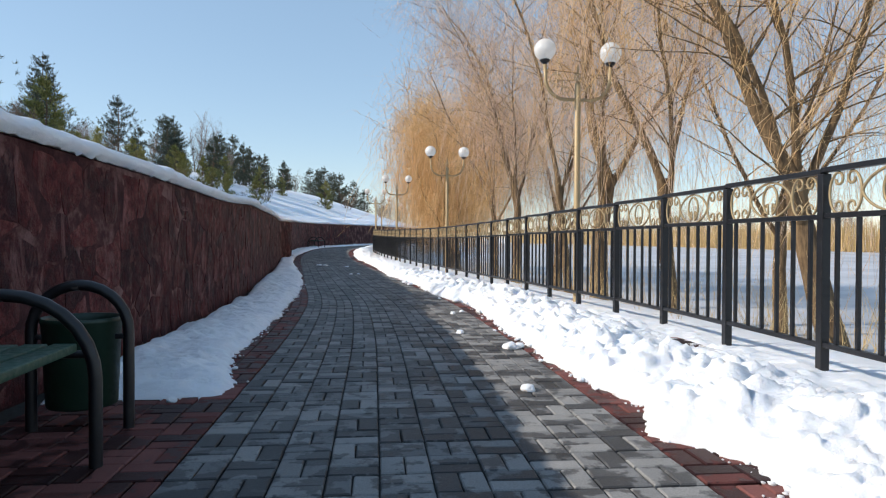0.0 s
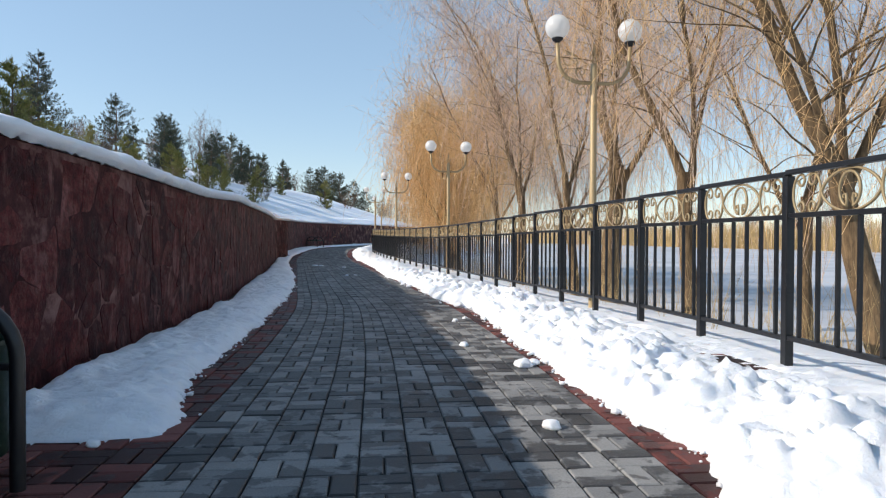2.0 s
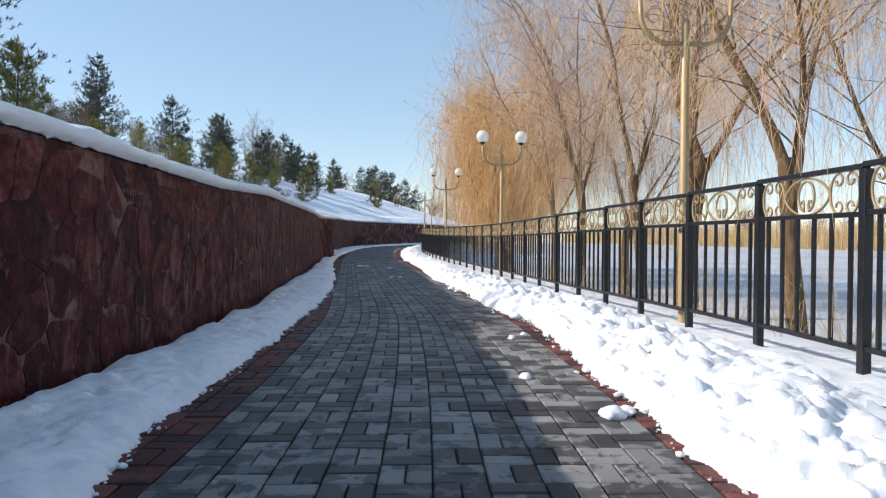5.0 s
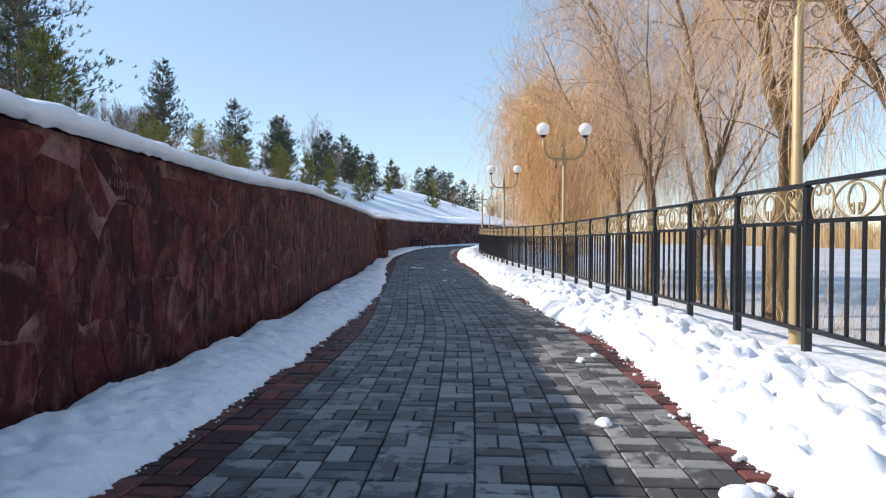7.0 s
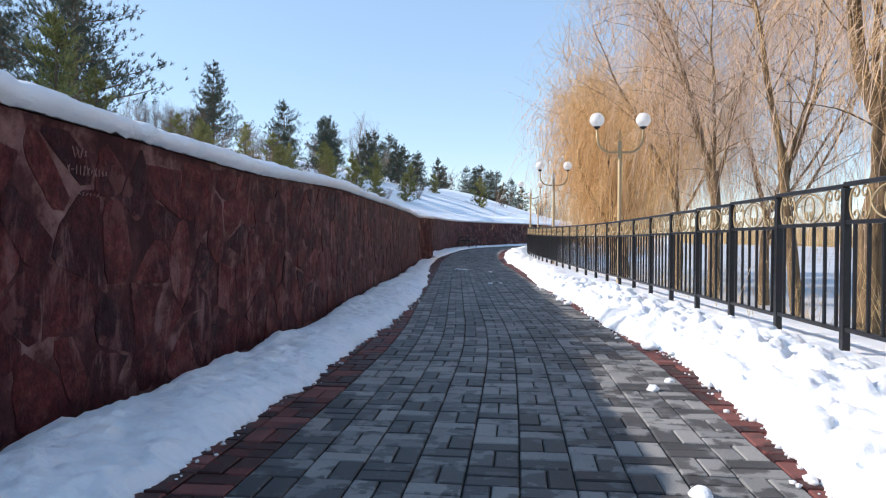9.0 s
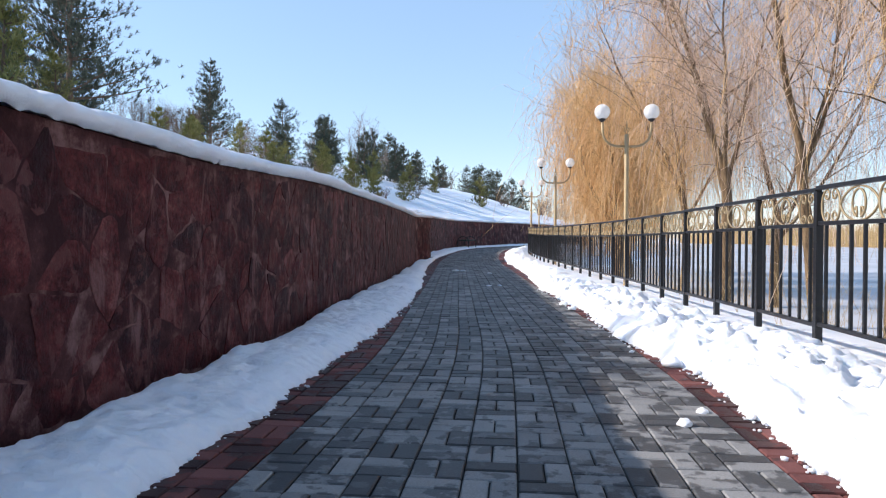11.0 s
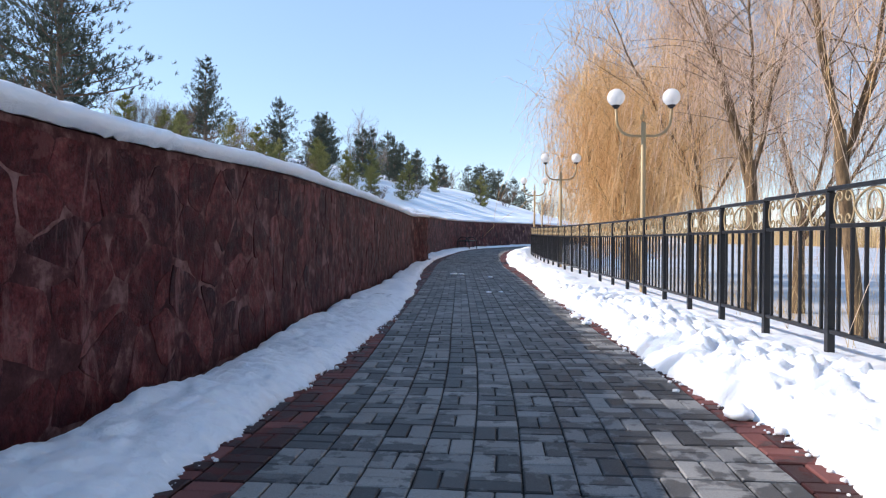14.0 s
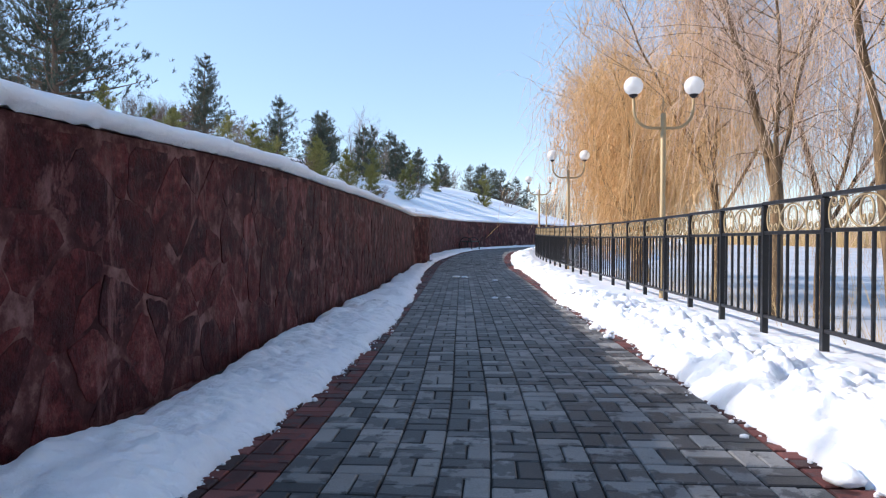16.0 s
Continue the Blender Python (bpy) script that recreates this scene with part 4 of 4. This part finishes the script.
MIXED = [(-10.5, 56, 0.62, 0), (-12.5, 52, 0.6, 80), (-8.8, 60, 0.6, 160), (-14.5, 58, 0.7, 240), (-7.4, 63, 0.52, 320), (-11.5, 64, 0.7, 40), (-9.4, 68, 0.6, 120), (-16, 66, 0.8, 200), (-13, 45, 0.5, 10), (-6.4, 70, 0.5, 280)]
big = pine("tall dark green pine on the snowy hill", "pines on the hill", pine_meshes(13.0, 3, PINE_NEEDLE, 0.40, 0.62, 1.25, 0.33, 11, 0.08))
big2 = pine("rounded dark green pine on the snowy hill", "pines on the hill", pine_meshes(10.5, 8, PINE_NEEDLE, 0.46, 0.62, 0.9, 0.38, 10, 0.05))
small = pine("small dense dark pine on the snowy slope", "pines on the hill", pine_meshes(6.0, 27, PINE_NEEDLE, 0.42, 0.5, 1.1, 0.34, 9, 0.04))
plant(big, BIG[1:])
take_first(big, BIG[0])
plant(big2, BIG2[1:])
take_first(big2, BIG2[0])
plant(small, MIXED[1:])
take_first(small, MIXED[0])
YOUNG = [(-4.6, 11.4, 0.55, 0), (-4.9, 12.6, 0.36, 40), (-6.8, 18.5, 0.36, 200), (-7.6, 21.5, 0.4, 60), (-12.0, 31, 0.6, 0), (-14, 35, 0.7, 45), (-11, 38, 0.6, 190), (-12, 42, 0.8, 80),
         (-9.5, 26, 0.5, 80), (-8.6, 30.5, 0.55, 10), (-9.8, 33, 0.8, 200), (-8.2, 36, 0.75, 150), (-7.2, 38, 0.8, 20), (-9.4, 41, 0.95, 300), (-7.6, 45, 0.8, 130), (-6.2, 48, 0.85, 40),
         (-9.5, 47, 1.0, 250), (-11, 46, 1.1, 10), (-9, 52, 1.1, 210), (-7.0, 56, 1.0, 70), (-13, 38, 0.9, 100), (-1.9, 60, 1.15, 200), (-5.6, 60, 0.8, 330)]
young = pine("young yellow-green pine rooted in the snowy slope", "young pines", pine_meshes(2.2, 21, YOUNG_NEEDLE, 0.42, 0.24, 2.2, 0.19, 8, 0.10))
plant(young, YOUNG[1:])
take_first(young, YOUNG[0])


def shrub_meshes(height, seed, mat, stems=7, spread=0.5, twigs=5):
    rng = random.Random(seed)
    wood, crown = Buf(), Buf()
    for s in range(stems):
        a = rng.uniform(0, 2 * math.pi)
        t = rng.uniform(0, spread)
        p, d, r = grow(rng, wood, (0.1 * math.cos(a), 0.1 * math.sin(a), -0.2), (math.cos(a) * t, math.sin(a) * t, 1), height * rng.uniform(0.7, 1.05), 0.012 * height, 0.003 * height, 8, 0.12, 0.05, 5)
        for k in range(2, 9):
            for _ in range(3):
                side = Vector((rng.gauss(0, 1), rng.gauss(0, 1), rng.uniform(0.2, 1.2))).normalized()
                b, bd, br = grow(rng, crown, p[k], d[k] * 0.6 + side, height * rng.uniform(0.15, 0.35), r[k] * 0.5, 0.0012 * height, 4, 0.2, 0.06, 3)
                for j in (1, 2, 3, 4):
                    for _ in range(twigs // 2 + 1):
                        w = (bd[j] + Vector((rng.gauss(0, 0.8), rng.gauss(0, 0.8), rng.gauss(0.3, 0.6)))).normalized()
                        grow(rng, crown, b[j], w, height * rng.uniform(0.06, 0.16), 0.0016 * height, 0.0007 * height, 3, 0.2, 0.05, 3)
    return wood.mesh("stem", GREY_BARK), crown.mesh("crown", mat)


def shrub(name, label, meshes):
    t = thing(name, label, "shrub" if name == "shrub" else "tree", "bare shrubs on the hill")
    for n, me in zip(("stem", "crown"), meshes):
        part(n, me, None, t)
    return t


bare = shrub("bare_tree", "leafless grey tree on the snowy hill", shrub_meshes(6.5, 14, BARE_TWIG, 4, 0.35, 2))
BARE = [(-18.0, 84, 0.95, 0), (-15.8, 86, 0.92, 90), (-25, 47, 0.34, 15), (-24, 52, 0.36, 140), (-21, 58, 0.32, 250), (-19, 70, 0.4, 40), (-13, 76, 0.4, 10), (-28, 56, 0.42, 30), (-30.5, 60, 0.45, 120),
        (-33, 64, 0.5, 200), (-23, 63, 0.34, 10), (-31, 69, 0.5, 300), (-14, 88, 0.5, 40), (4.6, 102, 0.6, 0), (6.0, 98, 0.55, 60), (7.5, 100, 0.6, 200), (9.5, 96, 0.6, 20), (-36, 74, 0.6, 70)]
plant(bare, BARE[1:])
take_first(bare, BARE[0])
rust = shrub("shrub", "low leafless reddish shrub on the snowy slope", shrub_meshes(1.6, 19, RED_TWIG, 6, 0.7, 2))
RUST = [(-21, 48, 1.5, 10), (-24, 50, 1.7, 130), (-18, 46, 1.3, 220), (-26, 58, 1.8, 40), (-22, 64, 1.8, 300), (-17, 66, 1.6, 80), (-14, 70, 1.6, 160), (-10, 74, 1.6, 20), (-6, 78, 1.7, 250), (-30, 46, 1.6, 60),
        (-8.9, 29.5, 0.7, 0), (-8.4, 34.5, 0.7, 60), (-6.4, 41, 0.6, 100), (-24, 55, 1.6, 0), (-20, 60, 1.4, 120), (-16, 52, 1.1, 70), (-6, 52, 0.8, 200), (0.0, 70, 1.2, 20), (3.5, 72, 1.2, 140), (6.5, 76, 1.3, 10)]
plant(rust, RUST[1:])
take_first(rust, RUST[0])


# ---- far shore ----
def build_reeds():
    rng = random.Random(4)
    buf = Buf()
    for _ in range(16000):
        y = rng.uniform(-10, 330)
        x = float(fence_x(y)) + rng.uniform(66, 76)
        h = rng.uniform(2.6, 5.6)
        lean = rng.gauss(0, 0.2)
        r = rng.uniform(0.02, 0.05)
        buf.tube([(x, y, -1.2), (x + lean * 0.4, y + lean * 0.3, h * 0.55 - 1.2), (x + lean, y + lean * 0.8, h - 1.0)], [r, r, r * 0.5], 3)
    tagged(part("reeds", buf, REED), "dry tan reed belt along the far lake shore", "reeds", kind="stuff")


build_reeds()


def build_weeds():
    rng = random.Random(8)
    buf = Buf()
    for _ in range(260):
        y = rng.uniform(1, 22)
        d = rng.uniform(0.35, 2.6)
        x = float(fence_x(y)) + d
        z = float(fence_z(y)) * (1 if d < 2 else 0) - (0.05 if d < 1 else 0.05 + 0.33 * (d - 1))
        for _ in range(rng.randint(2, 5)):
            grow(rng, buf, (x + rng.uniform(-0.05, 0.05), y + rng.uniform(-0.05, 0.05), z), (rng.gauss(0, 0.25), rng.gauss(0, 0.25), 1), rng.uniform(0.25, 0.85), 0.0026, 0.001, 5, 0.16, 0.0, 3)
    tagged(part("dry_grass", buf, REED), "thin dry grass stems poking through the snowy bank", "grass", kind="stuff")


build_weeds()
far_tree = shrub("bare_tree", "leafless tree on the far lake shore", shrub_meshes(8.0, 33, BARE_TWIG, 4, 0.5, 0))
rng = random.Random(77)
far_spots = [(float(fence_x(y)) + rng.uniform(80, 110), y, rng.uniform(0.7, 1.2), rng.uniform(0, 360)) for y in np.linspace(-10, 360, 110)]
for k, (x, y, s, a) in enumerate(far_spots):
    c = far_tree if k == 0 else copy_thing(far_tree, Matrix())
    c.matrix_basis = pose(x, y, -0.2, 0, 0, a)
    c.scale = (s, s, s)


SCRATCH = make_paint("pale_scratch", (0.25, 0.13, 0.12), (0.18, 0.09, 0.08), 0.8)

# ---- wall stones ----
def clip_poly(poly, px, pz, nx, nz):
    """The part of a polygon on the inner side of a line."""
    out = []
    for k in range(len(poly)):
        a, b = poly[k], poly[(k + 1) % len(poly)]
        da, db = (a[0] - px) * nx + (a[1] - pz) * nz, (b[0] - px) * nx + (b[1] - pz) * nz
        if da <= 0:
            out.append(a)
        if da * db < 0:
            t = da / (da - db)
            out.append((a[0] + (b[0] - a[0]) * t, a[1] + (b[1] - a[1]) * t))
    return out


def stone_cells(y0, y1, seed):
    """Irregular flagstones over a strip: cells round scattered seeds of unequal weight."""
    rng = random.Random(seed)
    w, h, top = 0.28, 0.35, 1.4
    seeds = {}
    cols, rows = int((y1 - y0) / w), int(top / h + 0.5)
    h = top / rows
    for i in range(cols):
        for j in range(rows):
            seeds[i, j] = (y0 + (i + 0.5 + rng.uniform(-0.5, 0.5)) * w, (j + 0.5 + rng.uniform(-0.55, 0.55)) * h, rng.uniform(-0.014, 0.014))
    for (i, j), (sy, sz, sw) in seeds.items():
        poly = [(max(y0, sy - 0.8), 0.0), (min(y1, sy + 0.8), 0.0), (min(y1, sy + 0.8), top), (max(y0, sy - 0.8), top)]
        for di in range(-3, 4):
            for dj in range(-3, 4):
                o = seeds.get((i + di, j + dj))
                if o is None or (di, dj) == (0, 0):
                    continue
                nx, nz = o[0] - sy, o[1] - sz
                n = max(0.02, math.hypot(nx, nz))
                nx, nz = nx / n, nz / n
                half = n / 2 + (sw - o[2]) / (2 * n) - rng.choice((0.0005, 0.001, 0.002, 0.006, 0.014))
                poly = clip_poly(poly, sy + nx * half, sz + nz * half, nx, nz)
                if len(poly) < 3:
                    break
            if len(poly) < 3:
                break
        if len(poly) >= 3:
            yield poly, sum(p[0] for p in poly) / len(poly), sum(p[1] for p in poly) / len(poly)


def stone_verts(poly, rng, proud):
    """A slab with rough rounded outline: outer ring at the wall, inner ring proud of it."""
    ring, soft = [], []
    for k in range(len(poly)):
        a, b = poly[k], poly[(k + 1) % len(poly)]
        cut = rng.uniform(0.08, 0.24)
        for t in (cut, 1 - cut):
            soft.append((a[0] + (b[0] - a[0]) * t, a[1] + (b[1] - a[1]) * t))
    poly = soft
    for k in range(len(poly)):
        a, b = poly[k], poly[(k + 1) % len(poly)]
        l = math.hypot(b[0] - a[0], b[1] - a[1])
        m = 1 + min(3, int(l / 0.07))
        for q in range(m):
            t = q / m
            o = 0.004 if q == 0 else 0.009
            ring.append((a[0] + (b[0] - a[0]) * t + rng.uniform(-o, o), a[1] + (b[1] - a[1]) * t + rng.uniform(-o, o)))
    cy, cz = sum(p[0] for p in ring) / len(ring), sum(p[1] for p in ring) / len(ring)
    ty, tz = rng.uniform(-0.03, 0.03), rng.uniform(-0.03, 0.03)
    v, n = [], len(ring)
    for lift, shrink in ((-0.01, 0.0), (proud * 0.6, 0.0), (proud, 0.007)):
        for y, z in ring:
            d = math.hypot(y - cy, z - cz) + 1e-6
            yy, zz = y - (y - cy) / d * shrink, z - (z - cz) / d * shrink
            x = float(wall_x(yy)) + lift + (ty * (yy - cy) + tz * (zz - cz) if lift > 0 else 0)
            v.append(Vector((x, yy, zz * (float(wall_top(yy)) - 0.05) / 1.4)))
    f = []
    for lv in (0, 1):
        for k in range(n):
            a, b = lv * n + k, lv * n + (k + 1) % n
            f.append((a, b, b + n, a + n))
    f.append(tuple(2 * n + k for k in range(n)))
    return v, f


def build_stones():
    rng = random.Random(6)
    rest = Buf()
    count = 0
    for poly, sy, sz in stone_cells(-2.0, 52.0, 12):
        v, f = stone_verts(poly, rng, rng.uniform(0.001, 0.0035))
        if 2.4 < sy < 26 and count < 300:
            count += 1
            o = Vector((float(wall_x(sy)), sy, sz))
            b = Buf()
            b.v, b.f = [p - o for p in v], f
            part("stone", b, STONE, WALL, smooth=False, m=Matrix.Translation(o))
        else:
            n = len(rest.v)
            rest.v += v
            rest.f += [tuple(n + i for i in q) for q in f]
    tagged(part("stone_facing", rest, STONE, WALL, smooth=False), kind="stuff")


build_stones()


def build_scratches():
    """Pale strokes scratched into one stone, past reading."""
    rng = random.Random(15)
    buf = Buf()
    for row, (z, y0, y1) in enumerate(((1.30, 7.32, 7.44), (1.215, 7.28, 7.60), (1.10, 7.36, 7.52))):
        y = y0
        while y < y1:
            for _ in range(2 if row < 2 else 1):
                dy, dz = rng.uniform(-0.012, 0.012), rng.uniform(-0.026, 0.026) * (1 if row < 2 else 0.4)
                x = float(wall_x(y)) + 0.018
                buf.tube([(x, y - dy, z - dz), (x, y + dy, z + dz)], 0.0022, 4)
            y += 0.03
    part("scratch", buf, SCRATCH, WALL, "pale scratched strokes")


build_scratches()


# ---- paving ----
def brick_shape(l, w):
    b, g = 0.006, 0.0036
    x, y = l / 2 - g, w / 2 - g
    v = []
    for dx, z in ((0, -0.05), (0, -0.005), (b, 0.0)):
        v += [(-x + dx, -y + dx, z), (x - dx, -y + dx, z), (x - dx, y - dx, z), (-x + dx, y - dx, z)]
    f = [(lv * 4 + k, lv * 4 + (k + 1) % 4, lv * 4 + 4 + (k + 1) % 4, lv * 4 + 4 + k) for lv in (0, 1) for k in range(4)] + [(8, 9, 10, 11)]
    return [Vector(p) for p in v], f


def build_paving():
    rng = random.Random(9)
    ys = np.concatenate([np.arange(-8, 60, 0.5), [62, 66, 70, 75]])
    xs = np.stack([wall_x(ys), (edge_x(ys) + 1), fence_x(ys) + 0.1], 1)
    zs = np.repeat((rise(ys) - 0.014)[:, None], 3, 1)
    pavement = new("pavement", grid_mesh("pavement", xs, np.repeat(ys[:, None], 3, 1), zs, BEDDING))
    tagged(pavement, "damp block-paved footpath, grey basketweave with red borders", "footpath", kind="structure")
    v0, f0 = brick_shape(PITCH, PITCH / 2)
    one = {}
    for name, mat in (("grey", PAVER_GREY), ("red", PAVER_RED)):
        b = Buf()
        b.v, b.f = list(v0), list(f0)
        one[name] = b.mesh("paver", mat, False)
    rest = {"grey": Buf(), "red": Buf()}
    singles = {"grey": 0, "red": 0}
    # rows are laid square to the line of the path
    y, j = -2.0, 0
    while y < 62:
        g = float(rise(y))
        turn = -math.radians(heading(edge_x, y))
        base = pose(float(edge_x(y)), y, g) @ Matrix.Rotation(turn, 4, "Z")
        for i in range(-8, 18):
            u = (i + 0.5) * PITCH
            colour = "grey" if 0 <= i < 10 else "red"
            world_x = float(edge_x(y)) + u
            if world_x < float(wall_x(y)) + 0.1 or world_x > float(fence_x(y)) - 0.05 or (y > 20 and (i < -2 or i > 11)):
                continue
            for half in (-1, 1):
                if (i + j) % 2:
                    m = base @ pose(u, half * PITCH / 4, 0)
                else:
                    m = base @ pose(u + half * PITCH / 4, 0, 0, 0, 0, 90)
                m = m @ pose(0, 0, rng.uniform(-0.0025, 0.0025), rng.gauss(0, 0.5), rng.gauss(0, 0.4), rng.gauss(0, 0.5))
                near = 2.4 < y < 10.2 if colour == "grey" else 2.4 < y < 12
                inside = (2 <= i < 6) if colour == "grey" else i in (-1, 10)
                if near and inside and singles[colour] < 300:
                    singles[colour] += 1
                    part("paver" if colour == "grey" else "border_paver", one[colour], None, pavement, m=m)
                else:
                    b = rest[colour]
                    n = len(b.v)
                    b.v += [m @ p for p in v0]
                    b.f += [tuple(n + k for k in q) for q in f0]
        y += PITCH * math.cos(turn)
        j += 1
    tagged(part("paver_field", rest["grey"], PAVER_GREY, pavement, smooth=False), kind="stuff")
    tagged(part("border_field", rest["red"], PAVER_RED, pavement, smooth=False), kind="stuff")


build_paving()
